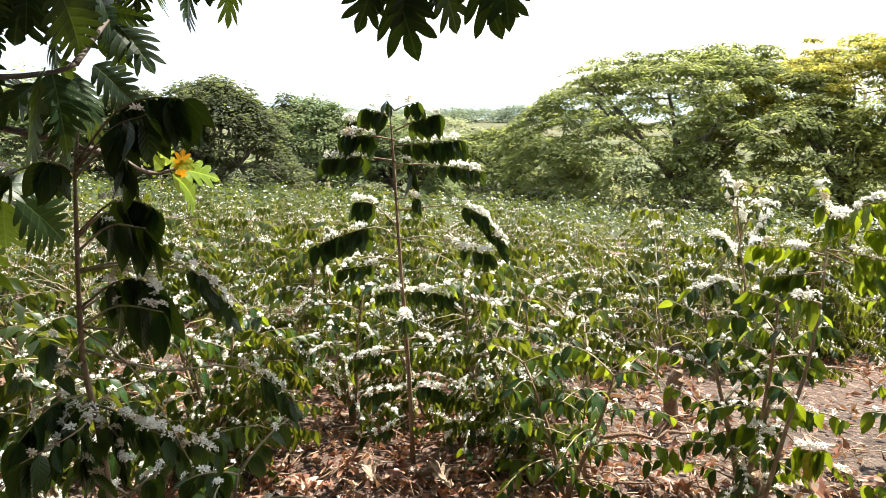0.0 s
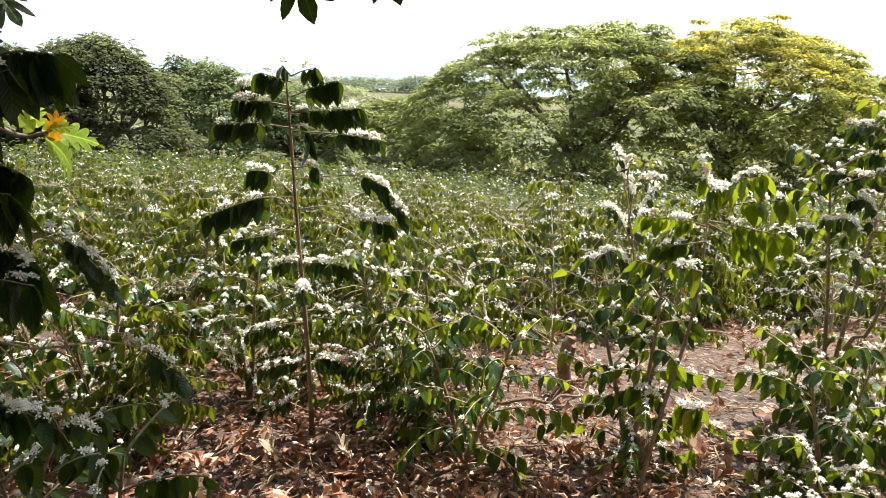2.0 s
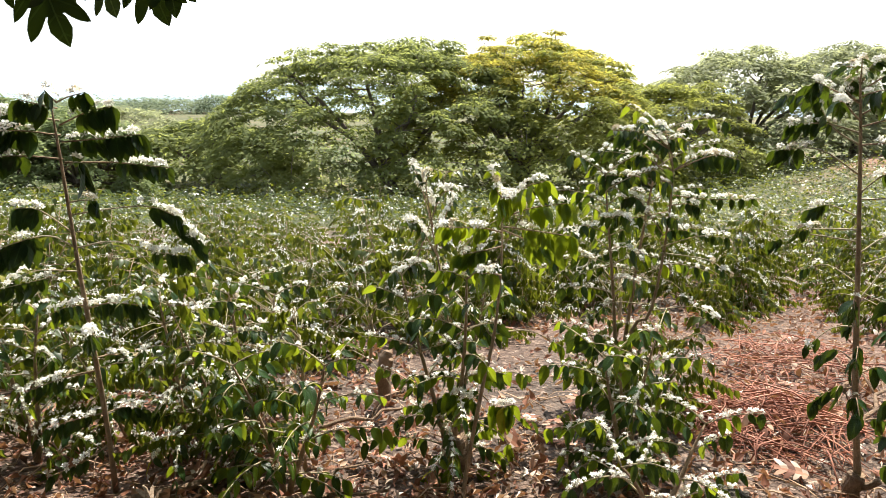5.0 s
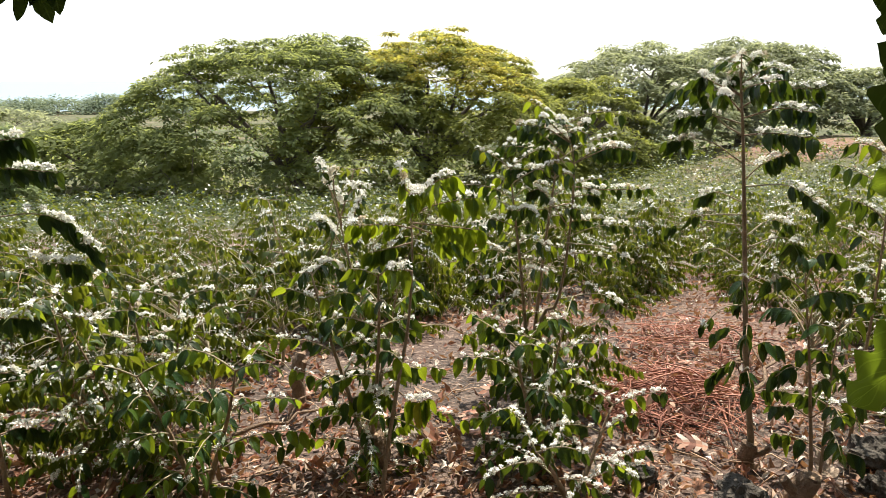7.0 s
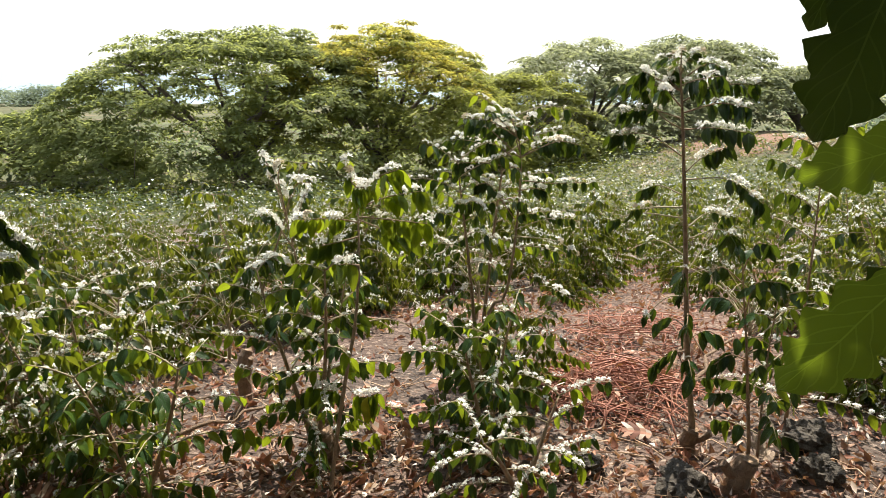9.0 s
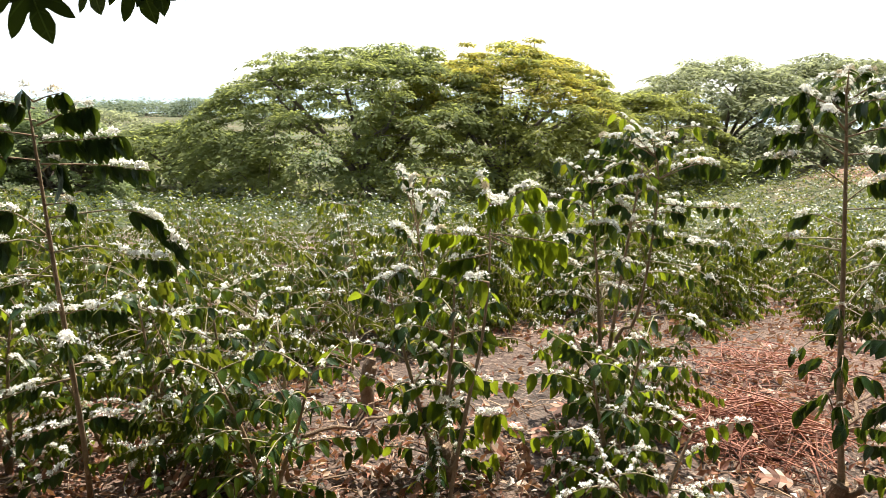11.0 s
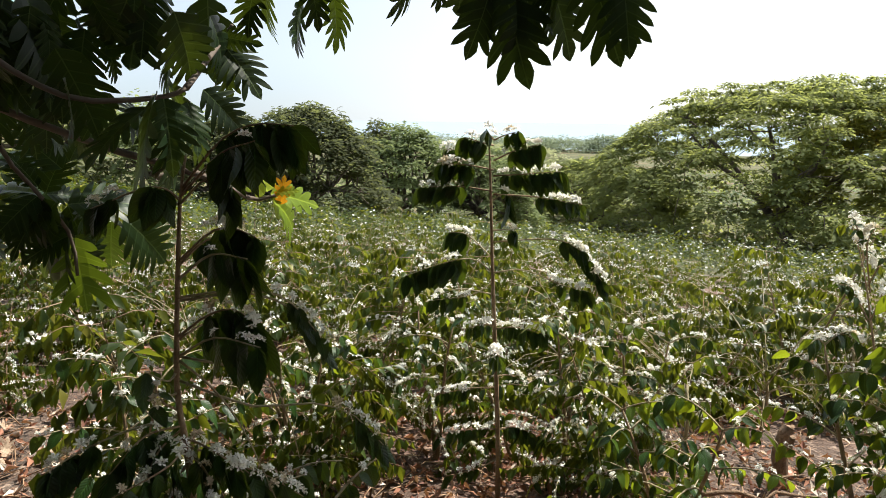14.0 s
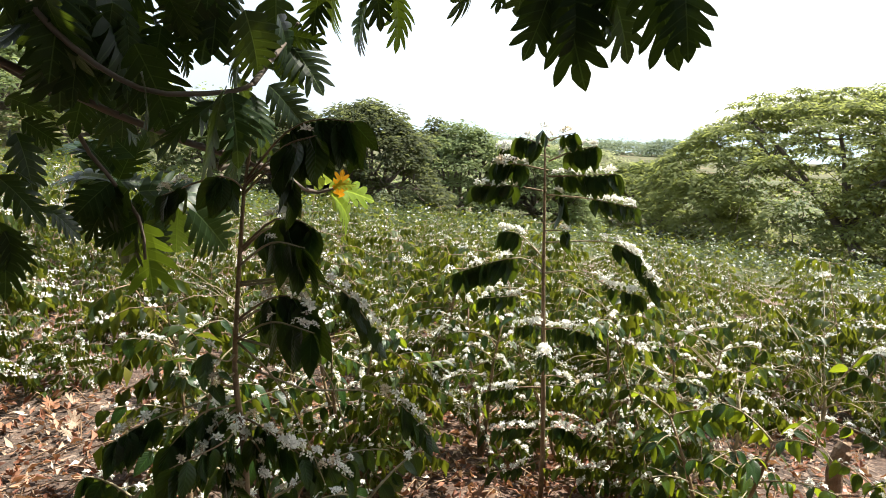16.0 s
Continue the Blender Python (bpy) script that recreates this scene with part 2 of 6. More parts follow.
class Pile:
    """Collects many small shapes for one mesh."""

    def __init__(self):
        self.v, self.f, self.u, self.i, self.n = [], [], [], [], 0

    def add(self, verts, faces, uvs=None, index=0):
        self.v.append(np.asarray(verts, dtype=float))
        self.f += [tuple(k + self.n for k in f) for f in faces]
        self.u.append(np.zeros((len(verts), 2)) if uvs is None else np.asarray(uvs))
        self.i += [index] * len(faces)
        self.n += len(verts)

    def put(self, shape, m, index=0):
        verts, faces, uvs = shape
        a = np.array(m)
        self.add(verts @ a[:3, :3].T + a[:3, 3], faces, uvs, index)

    def tube(self, points, radii, sides=5, index=0):
        pts = [Vector(p) for p in points]
        ring, n = [], len(pts)
        side = None
        for k, p in enumerate(pts):
            d = (pts[min(k + 1, n - 1)] - pts[max(k - 1, 0)]).normalized()
            if side is None:
                side = d.orthogonal().normalized()
            side = (side - d * side.dot(d)).normalized()
            up = d.cross(side)
            for s in range(sides):
                a = 2 * math.pi * s / sides
                ring.append(p + (side * math.cos(a) + up * math.sin(a)) * radii[k])
        faces = [(k * sides + s, k * sides + (s + 1) % sides, (k + 1) * sides + (s + 1) % sides, (k + 1) * sides + s)
                 for k in range(n - 1) for s in range(sides)]
        faces.append(tuple(reversed(range(sides))))
        faces.append(tuple((n - 1) * sides + s for s in range(sides)))
        self.add([tuple(p) for p in ring], faces, None, index)

    def mesh(self, name, mats, smooth=True):
        if not self.v:
            return None
        return mesh_of(name, np.concatenate(self.v), self.f, mats, np.concatenate(self.u), self.i, smooth)


def aim(base, way, normal, size):
    """The pose of a leaf at base that runs along way and faces normal."""
    y = Vector(way).normalized()
    z = Vector(normal)
    z = z - y * z.dot(y)
    z = (y.orthogonal() if z.length < 1e-4 else z).normalized()
    x = y.cross(z)
    m = Matrix((x, y, z)).transposed().to_4x4()
    return Matrix.Translation(base) @ m @ Matrix.Scale(size, 4)


def leaf_shape(stations=7, width=0.44, curl=0.18, fold=0.10, wavy=0.03, seed=0, tip=0.7):
    """A pointed oval leaf of length 1 along y, with a folded midrib and wavy edges."""
    r = random.Random(seed)
    verts, faces, uvs = [], [], []
    ph = r.uniform(0, 6)
    for k in range(stations):
        s = k / (stations - 1)
        w = width / 2 * math.sin(math.pi * min(1, s ** tip)) ** 0.8 * (1 if s < 0.85 else 0.75) if 0 < s < 1 else 0.004
        bend = -curl * s * s
        for j in (-1, -0.5, 0, 0.5, 1):
            lift = fold * abs(j) * w * 2 + (wavy * math.sin(9 * s + ph + 2 * j) * abs(j) if stations > 4 else 0)
            verts.append((j * w, s - 0.05 * curl * s, bend + lift))
            uvs.append((0.5 + j * 0.5, s))
    for k in range(stations - 1):
        for j in range(4):
            a = k * 5 + j
            faces.append((a, a + 1, a + 6, a + 5))
    return np.array(verts), faces, np.array(uvs)


def simple_leaf(width=0.45, curl=0.15, seed=0):
    """A light leaf of four faces."""
    w = width / 2
    verts = np.array([(0, 0, 0), (-w * 0.85, 0.3, 0.03), (0, 0.35, -0.02), (w * 0.85, 0.3, 0.03), (-w * 0.8, 0.65, -0.02 - curl * 0.4), (0, 0.68, -0.05 - curl * 0.4), (w * 0.8, 0.65, -0.02 - curl * 0.4), (0, 1, -curl)])
    faces = [(0, 2, 1), (0, 3, 2), (1, 2, 5, 4), (2, 3, 6, 5), (4, 5, 7), (5, 6, 7)]
    return verts, faces, np.stack([verts[:, 0] / width + 0.5, verts[:, 1]], 1)


def folded_leaf(width=0.45, curl=0.2):
    """A light leaf of four faces, folded along its midrib."""
    w = width / 2
    verts = np.array([(0, 0, 0), (-w, 0.45, 0.06), (0, 0.48, -0.03), (w, 0.45, 0.06), (0, 1, -curl)])
    return verts, [(0, 2, 1), (0, 3, 2), (1, 2, 4), (2, 3, 4)], np.stack([verts[:, 0] / width + 0.5, verts[:, 1]], 1)


def card_leaf(width=0.5):
    verts = np.array([(0, 0, 0), (-width / 2, 0.45, 0.05), (width / 2, 0.45, 0.05), (0, 1, -0.1)])
    return verts, [(0, 2, 1), (1, 2, 3)], np.zeros((4, 2))


def blossom_shape(flowers=6, petals=5, seed=0):
    """A tuft of star flowers, about 1 across, open to +z."""
    r = random.Random(seed)
    p = Pile()
    for _ in range(flowers):
        a, e = r.uniform(0, 6.283), r.uniform(0.15, 1.4)
        d = Vector((math.cos(a) * math.cos(e), math.sin(a) * math.cos(e), math.sin(e)))
        c = d * r.uniform(0.22, 0.42)
        s1 = d.orthogonal().normalized()
        s2 = d.cross(s1)
        off = r.uniform(0, 6)
        for k in range(petals):
            b = off + 2 * math.pi * k / petals
            o = s1 * math.cos(b) + s2 * math.sin(b)
            t = d.cross(o) * (0.075 if petals > 3 else 0.12)
            tip = c + o * 0.26 + d * r.uniform(0.0, 0.14)
            mid = c + o * 0.14 + d * 0.05
            p.add([c, mid + t, tip, mid - t], [(0, 1, 2, 3)])
    return np.concatenate(p.v), p.f, np.concatenate(p.u)


def breadfruit_shape(seed=0, lobes=4, width=0.78):
    """A broad leaf of length 1 along y, cut deep into pointed lobes that sweep towards the tip."""
    r = random.Random(seed)
    p = Pile()

    def bent(x, y):
        z = -0.30 * y * y + 0.22 * abs(x) - 0.75 * x * x + 0.02 * math.sin(9 * y + seed) * abs(x) * 4
        return (x, y, z)

    def add(points, faces):
        p.add([bent(*q) for q in points], faces, [(0.5 + q[0] / width, q[1]) for q in points])

    ends = [0.04 + 0.70 * k / lobes for k in range(lobes + 1)]
    web = [0.03 + 0.085 * math.sin(math.pi * (0.18 + 0.72 * k / lobes)) for k in range(lobes + 1)]
    for sgn in (-1, 1):
        for k in range(lobes):
            g0, g1 = Vector((web[k], ends[k] + 0.03)), Vector((web[k + 1], ends[k + 1] + 0.045))
            ids = [(0, 1, 2, 3)] if sgn > 0 else [(3, 2, 1, 0)]
            add([(0, ends[k]), (sgn * g0.x, g0.y), (sgn * g1.x, g1.y), (0, ends[k + 1])], ids)
            ang = radians(24 + 30 * k / lobes + r.uniform(-4, 4))
            d, n = Vector((math.cos(ang), math.sin(ang))), Vector((-math.sin(ang), math.cos(ang)))
            reach = width / 2 * (0.66, 0.92, 0.98, 0.84, 0.7, 0.6)[min(k, 5)] * r.uniform(0.9, 1.08)
            length = (reach - (g0.x + g1.x) / 2) / max(0.4, d.x)
            c, h = (g0 + g1) / 2, (g1 - g0).length / 2 * 0.84
            row = [g0, g1]
            for q, w in ((0.25, 0.80), (0.5, 0.78), (0.75, 0.60), (0.92, 0.28)):
                m = c + d * length * q
                row += [m - n * h * w, m + n * h * w]
            row.append(c + d * length * 1.02)
            f = [(0, 2, 3, 1), (2, 4, 5, 3), (4, 6, 7, 5), (6, 8, 9, 7), (8, 10, 9)]
            add([(sgn * v.x, v.y) for v in row], f if sgn > 0 else [tuple(reversed(q)) for q in f])
    top = ends[-1]
    row = [(-web[-1], top + 0.045), (0, top), (web[-1], top + 0.045)]
    for y, w in ((0.82, 0.075), (0.89, 0.085), (0.95, 0.05)):
        row += [(-w, y), (0, y), (w, y)]
    row.append((0, 1.0))
    f = [(k * 3 + j, k * 3 + j + 1, k * 3 + j + 4, k * 3 + j + 3) for k in range(3) for j in range(2)] + [(9, 10, 12), (10, 11, 12)]
    add(row, f)
    return np.concatenate(p.v), p.f, np.concatenate(p.u)


def broad_leaf_shape(seed=0, width=0.62, lobes=4.5):
    """A broad breadfruit leaf of length 1 along y with a whole blade and shallow pointed lobes."""
    r = random.Random(seed)
    n, cols = 40, (-1, -0.66, -0.33, 0, 0.33, 0.66, 1)
    verts, faces, uvs = [], [], []
    for k in range(n):
        s = k / (n - 1)
        body = width / 2 * math.sin(math.pi * min(1, 0.04 + s ** 0.8 * 0.96)) ** 0.7
        for j in cols:
            phase = (s * lobes + 0.12 * (j > 0)) % 1
            phase = phase / 0.74 if phase < 0.74 else (1 - phase) / 0.26
            w = body * (1 - 0.40 * abs(j) * phase ** 1.3) * (1 + 0.04 * r.uniform(-1, 1) * (abs(j) == 1))
            sweep = 0.10 * abs(j) * math.sin(math.pi * s)
            verts.append((j * w, s + sweep, -0.30 * s * s + 0.22 * abs(j * w) - 0.6 * (j * w) ** 2 + 0.012 * math.sin(14 * s + 3 * j)))
            uvs.append((0.5 + j * 0.5, s))
    m = len(cols)
    for k in range(n - 1):
        for j in range(m - 1):
            a = k * m + j
            faces.append((a, a + 1, a + m + 1, a + m))
    return np.array(verts), faces, np.array(uvs)


def part(name, mesh, parent, label="", m=None, kind=""):
    ob = new(name, mesh)
    ob.parent = parent
    if m is not None:
        ob.matrix_basis = m
    return tagged(ob, label, kind=kind)


def thing(name, place, label, category, group="", turn=0.0, kind=""):
    ob = new(name)
    ob.empty_display_size = 0.2
    ob.matrix_basis = pose(*place, 0, 0, turn)
    return tagged(ob, label, category, group, kind)


# ---- ground ----
DOWN = (math.sin(radians(20)), math.cos(radians(20)))


def soft(u, w):
    return u if u > 30 * w else w * math.log1p(math.exp(u / w))


def ground_z(x, y):
    u = x * DOWN[0] + (y - 0.55) * DOWN[1]
    fall = 0.165 * soft(u - 3.6, 1.0) - 0.150 * soft(u - 48, 6.0) + 0.12 * soft(u - 330, 40.0)
    hill = 11.0 * math.exp(-((x + 62) ** 2 + (y - 62) ** 2) / 700.0)
    hill += 3.4 * math.exp(-((x - 50) ** 2 + (y - 31) ** 2) / 260.0)
    hill += 5.0 * math.exp(-((x - 95) ** 2 + (y - 42) ** 2) / 900.0)
    d = math.hypot(x, y)
    rough = 0.035 * noise.noise(Vector((x * 0.9, y * 0.9, 0))) + 0.018 * noise.noise(Vector((x * 3.1, y * 3.1, 5)))
    return hill - fall + rough * (1 + d * 0.02)


def lay(x, y, up=0.01):
    return Vector((x, y, ground_z(x, y) + up))


def build_ground():
    rings, spokes = 150, 220
    verts, faces = [(0.2, 0.55, ground_z(0.2, 0.55))], []
    for k in range(rings):
        d = 0.18 * (4700 / 0.18) ** (k / (rings - 1))
        for s in range(spokes):
            a = 2 * math.pi * s / spokes
            x, y = 0.2 + d * math.cos(a), 0.55 + d * math.sin(a)
            verts.append((x, y, max(ground_z(x, y), -140) if d > 3 else ground_z(x, y)))
    for s in range(spokes):
        faces.append((0, 1 + s, 1 + (s + 1) % spokes))
    for k in range(rings - 1):
        for s in range(spokes):
            a, b = 1 + k * spokes + s, 1 + k * spokes + (s + 1) % spokes
            faces.append((a, a + spokes, b + spokes, b))
    tagged(new("ground", mesh_of("ground", verts, faces, SOIL)), "reddish brown soil strewn with dry leaf litter", "ground", kind="structure")
    n = 72
    verts = [(4800 * math.cos(2 * math.pi * k / n), 4800 * math.sin(2 * math.pi * k / n), -45) for k in range(n)]
    tagged(new("water", mesh_of("water", verts, [tuple(range(n))], WATER, smooth=False)), "pale hazy sea far below the hillside", "sea", kind="structure")


build_ground()


# ---- coffee ----
LEAVES = [mesh_of("coffee_leaf", *leaf_shape(7, 0.44 + 0.025 * k, 0.10 + 0.05 * k, 0.10, 0.02, k)[:2], COFFEE, leaf_shape(7, 0.44 + 0.025 * k, 0.10 + 0.05 * k, 0.10, 0.02, k)[2]) for k in range(5)]
LEAVES_LIT = [mesh_of("lit_coffee_leaf", *leaf_shape(7, 0.44 + 0.025 * k, 0.10 + 0.05 * k, 0.10, 0.02, k)[:2], COFFEE_LIT, leaf_shape(7, 0.44 + 0.025 * k, 0.10 + 0.05 * k, 0.10, 0.02, k)[2]) for k in range(5)]
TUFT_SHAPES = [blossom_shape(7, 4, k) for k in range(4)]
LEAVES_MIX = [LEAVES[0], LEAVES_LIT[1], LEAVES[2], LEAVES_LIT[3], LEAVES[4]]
UP = Vector((0, 0, 1))


def stem_curve(height, lean, wob, r, n=9):
    pts = []
    for k in range(n):
        s = k / (n - 1)
        pts.append(Vector((lean[0] * s + wob * math.sin(3.1 * s + r) * s * 0.5, lean[1] * s + wob * math.cos(2.7 * s + r) * s * 0.5, height * s)))
    return pts


def along(pts, s):
    f = s * (len(pts) - 1)
    k = min(int(f), len(pts) - 2)
    return pts[k].lerp(pts[k + 1], f - k)


def branch_curve(start, az, length, rise, droop, n=6):
    h = Vector((math.cos(az), math.sin(az), 0))
    return [start + h * (length * s * (1 - 0.12 * droop * s)) + UP * (length * (rise * s - droop * s * s)) for s in (k / (n - 1) for k in range(n))]


def leaf_pose(p, d, side, size, r, hang):
    """A leaf that leaves its branch sideways and hangs."""
    way = side * (1 - hang) * 1.0 + d * r.uniform(0.1, 0.4) - UP * hang * r.uniform(0.8, 1.2)
    stray = 0.25 if hang > 0.8 else 0.32
    way += Vector((r.uniform(-stray, stray), r.uniform(-stray, stray), r.uniform(-.1, .2)))
    nor = side * hang + UP * (1 - hang) + Vector((r.uniform(-.6, .6), r.uniform(-.6, .6), r.uniform(-.2, .2)))
    return aim(p, way, nor, size * r.uniform(0.7, 1.15))


def dress(br, curve, r, n, leaf, lo, hang, bloom, tuft=0.034, old=0.06, leaves=None):
    """Hangs leaves and blossoms on one branch."""
    length = sum((b - a).length for a, b in zip(curve, curve[1:]))
    for k in range(n):
        f = min(1, lo + (1 - lo) * (k + 0.75) / n)
        pos = along(curve, f)
        d = (along(curve, min(1, f + 0.05)) - along(curve, max(0, f - 0.05))).normalized()
        side = d.cross(UP)
        side = side.normalized() if side.length > 0.05 else Vector((1, 0, 0))
        for sgn in (-1, 1):
            if r.random() < 0.9:
                part("leaf", (leaves or LEAVES)[r.randrange(5)], br, m=leaf_pose(pos, d, side * sgn, leaf, r, min(1, hang * r.uniform(0.85, 1.1))))
    if bloom > 0:
        white = Pile()
        m = max(1, round(length * (1 - lo * 0.8) / 0.021))
        for k in range(m):
            if r.random() < bloom * 0.95:
                f = min(1, lo * 0.8 + (1 - lo * 0.8) * (k + r.random()) / m)
                d = (along(curve, min(1, f + 0.05)) - along(curve, max(0, f - 0.05))).normalized()
                faded = r.random() < old
                turn = UP + Vector((r.uniform(-.6, .6), r.uniform(-.6, .6), 0))
                white.put(TUFT_SHAPES[r.randrange(4)], aim(along(curve, f) + UP * 0.006, d, turn, tuft * r.uniform(0.75, 1.35)), int(faded))
        if white.n:
            part("blossom", white.mesh("blossom", [PETAL, WILTED], False), br, kind="stuff")


def smooth_curve(points, n):
    """A smooth line through a few control points."""
    p = [Vector(q) for q in points]
    p = [p[0] * 2 - p[1]] + p + [p[-1] * 2 - p[-2]]
    out = []
    for k in range(n):
        f = k / (n - 1) * (len(p) - 3)
        i = min(int(f), len(p) - 4)
        u = f - i
        a, b, c, d = p[i:i + 4]
        out.append(0.5 * ((2 * b) + (c - a) * u + (2 * a - 5 * b + 4 * c - d) * u * u + (3 * b - a - 3 * c + d) * u ** 3))
    return out


def shaped_plant(place, stem, thick, label):
    """A coffee plant with its stem through the given points over its base."""
    plant = thing("coffee_plant", place, label, "coffee plant", "near coffee plants")
    pts = smooth_curve(stem, 14)
    p = Pile()
    r = random.Random(len(label))
    p.tube([pts[0] - UP * 0.06] + pts[1:], [thick * (1.2 - 0.9 * k / 13) * r.uniform(0.92, 1.1) for k in range(14)], 8)
    part("stem", p.mesh("stem", STEM), plant)
    return plant


TWIGS = [0]


def twig(plant, points, n, leaf, lo, hang, bloom):
    TWIGS[0] += 1
    r = random.Random(TWIGS[0] * 7)
    curve = smooth_curve(points, 9)
    q = Pile()
    q.tube(curve, [(0.0026 if "shade" in plant["label"] else 0.0036) * (1 - 0.08 * k) for k in range(9)], 5)
    look_of = plant["label"]
    shaded = "shade" in look_of
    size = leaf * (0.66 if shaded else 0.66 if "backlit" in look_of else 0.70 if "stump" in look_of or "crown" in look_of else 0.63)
    # Backlit plants take the lit leaf copy; shaded ones take more cream blossom.
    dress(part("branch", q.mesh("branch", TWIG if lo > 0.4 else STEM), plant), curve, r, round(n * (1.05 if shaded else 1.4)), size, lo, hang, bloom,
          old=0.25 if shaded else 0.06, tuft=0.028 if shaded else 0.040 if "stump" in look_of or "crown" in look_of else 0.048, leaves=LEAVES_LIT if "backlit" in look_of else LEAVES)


def near_plant(place, height, stems=1, tiers=8, first=0.15, spread=0.36, leaf=0.10, seed=1, bare=0.25, hang=0.6, bloom=0.6, leafy=4, taper=0.5, label="", open_by=0.1, thick=0.011):
    """A bushy coffee plant whose branches, leaves and blossoms are pieces of their own."""
    r = random.Random(seed)
    plant = thing("coffee_plant", (place[0], place[1], ground_z(place[0], place[1])), label, "coffee plant", "near coffee plants")
    for st in range(stems):
        a = seed + st * 6.283 / stems
        h = height * r.uniform(0.8, 1.05)
        o = open_by * (stems > 1)
        pts = stem_curve(h, (o * math.cos(a) * r.uniform(.6, 1.4), o * math.sin(a) * r.uniform(.6, 1.4)), 0.05, r.uniform(0, 6), 10)
        p = Pile()
        p.tube([pts[0] - UP * 0.05] + pts[1:], [thick * (1.2 - 0.9 * k / 9) for k in range(10)], 7)
        part("stem", p.mesh("stem", STEM), plant)
        for tier in range(tiers):
            s = first + (0.99 - first) * tier / max(1, tiers - 1)
            for half in range(2):
                az = a + tier * 1.571 + half * math.pi + r.uniform(-.5, .5)
                u = (s - first) / (1 - first)
                length = spread * (1 - taper * u ** 1.3) * r.uniform(0.6, 1.2)
                curve = branch_curve(along(pts, s), az, length, 0.45 + 0.3 * u, 0.45 * r.uniform(0.6, 1.3), 6)
                q = Pile()
                q.tube(curve, [0.0038 * (1 - 0.12 * k) for k in range(6)], 4)
                br = part("branch", q.mesh("branch", TWIG), plant)
                # Plants labelled as shaded get only the dark leaves, the rest a lit mix.
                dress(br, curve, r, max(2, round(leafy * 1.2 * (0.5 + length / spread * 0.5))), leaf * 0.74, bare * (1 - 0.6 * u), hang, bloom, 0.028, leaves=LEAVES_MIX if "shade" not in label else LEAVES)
    return plant


LIGHT_LEAF = card_leaf(0.42)
FIELD_LEAF = [folded_leaf(0.44, 0.2), folded_leaf(0.50, 0.35)]
FIELD_TUFT = [blossom_shape(3, 2, k + 30) for k in range(3)]
LIGHT_TUFT = [blossom_shape(2, 2, k + 40) for k in range(2)]


def field_plant(seed, height=0.9, spread=0.5, tiers=9, stems=2, bloom=0.7, leaf=0.064, light=False):
    """A bushy coffee plant for the field: level branches in tiers, curtains of hanging leaves and blossom along their tops."""
    r = random.Random(seed)
    plant = thing("coffee_plant", (0, 0, 0), "bushy coffee plant in white bloom in the field", "coffee plant", "coffee field plants")
    wood, green, white = Pile(), Pile(), Pile()
    for st in range(stems):
        h = height * r.uniform(0.7, 1.05)
        a = r.uniform(0, 6.28)
        pts = stem_curve(h, (0.14 * math.cos(a) * stems, 0.14 * math.sin(a) * stems), 0.1, r.uniform(0, 6), 6)
        wood.tube(pts, [0.010, 0.008, 0.006, 0.0045, 0.003, 0.002], 4)
        for tier in range(tiers):
            s = 0.10 + 0.89 * tier / (tiers - 1)
            for half in range(3 if s < 0.7 else 2):
                az = tier * 1.3 + half * (2.094 if s < 0.7 else math.pi) + r.uniform(-.5, .5)
                length = spread * (1 - 0.62 * s) * r.uniform(0.5, 1.2)
                curve = branch_curve(along(pts, s), az, length, r.uniform(.15, .45), r.uniform(.25, .55), 3)
                wood.tube(curve[:2] if light else curve, [0.0022, 0.0016, 0.0009], 3, int(r.random() < 0.25))
                n = max(2, round(length / (0.046 if light else 0.036)))
                flowery = bloom * r.choice((0.03, 0.2, 1.3))
                droop = r.choice((0.35, 0.6, 0.75, 0.92))
                for k in range(n):
                    f = 0.12 + 0.88 * (k + 0.6) / n
                    pos = along(curve, f)
                    d = (along(curve, min(1, f + .05)) - along(curve, f - .05)).normalized()
                    side = d.cross(UP).normalized()
                    for sgn in (-1, 1):
                        green.put(LIGHT_LEAF if light else FIELD_LEAF[r.randrange(2)], leaf_pose(pos, d, side * sgn, leaf, r, droop * r.uniform(0.8, 1.04)))
                    if r.random() < flowery:
                        white.put(LIGHT_TUFT[r.randrange(2)] if light else FIELD_TUFT[r.randrange(3)], aim(pos, d, UP + side * r.uniform(-.4, .4), r.uniform(0.040, 0.066)))
    part("stem", wood.mesh("field_stem", [STEM, TWIG]), plant)
    part("foliage", green.mesh("field_foliage", COFFEE_FIELD), plant, kind="stuff")
    part("blossom", white.mesh("field_blossom", PETAL, False), plant, kind="stuff")
    return plant


CLEAR = [(2.50, 4.05, 0.62), (2.92, 2.74, 0.60), (3.4, 3.4, 0.65), (3.6, 2.6, 0.55), (1.9, 3.9, 0.40), (4.2, 3.6, 0.45), (0.0, 3.0, 0.50), (0.65, 2.85, 0.40), (-0.5, 2.95, 0.42), (-0.35, 3.35, 0.25), (3.2, 4.3, 0.45), (-1.9, 2.8, 0.5), (-2.4, 2.7, 0.6), (-1.5, 2.6, 0.4), (0.25, 2.7, 0.55), (1.31, 2.99, 0.42),
         (1.92, 2.6, 0.5), (2.7, 2.1, 0.5), (1.3, 3.73, 0.35), (3.2, 1.9, 0.6), (1.55, 3.35, 0.3), (2.05, 3.45, 0.35), (4.3, 3.0, 0.35), (0.05, 3.33, 0.4)]


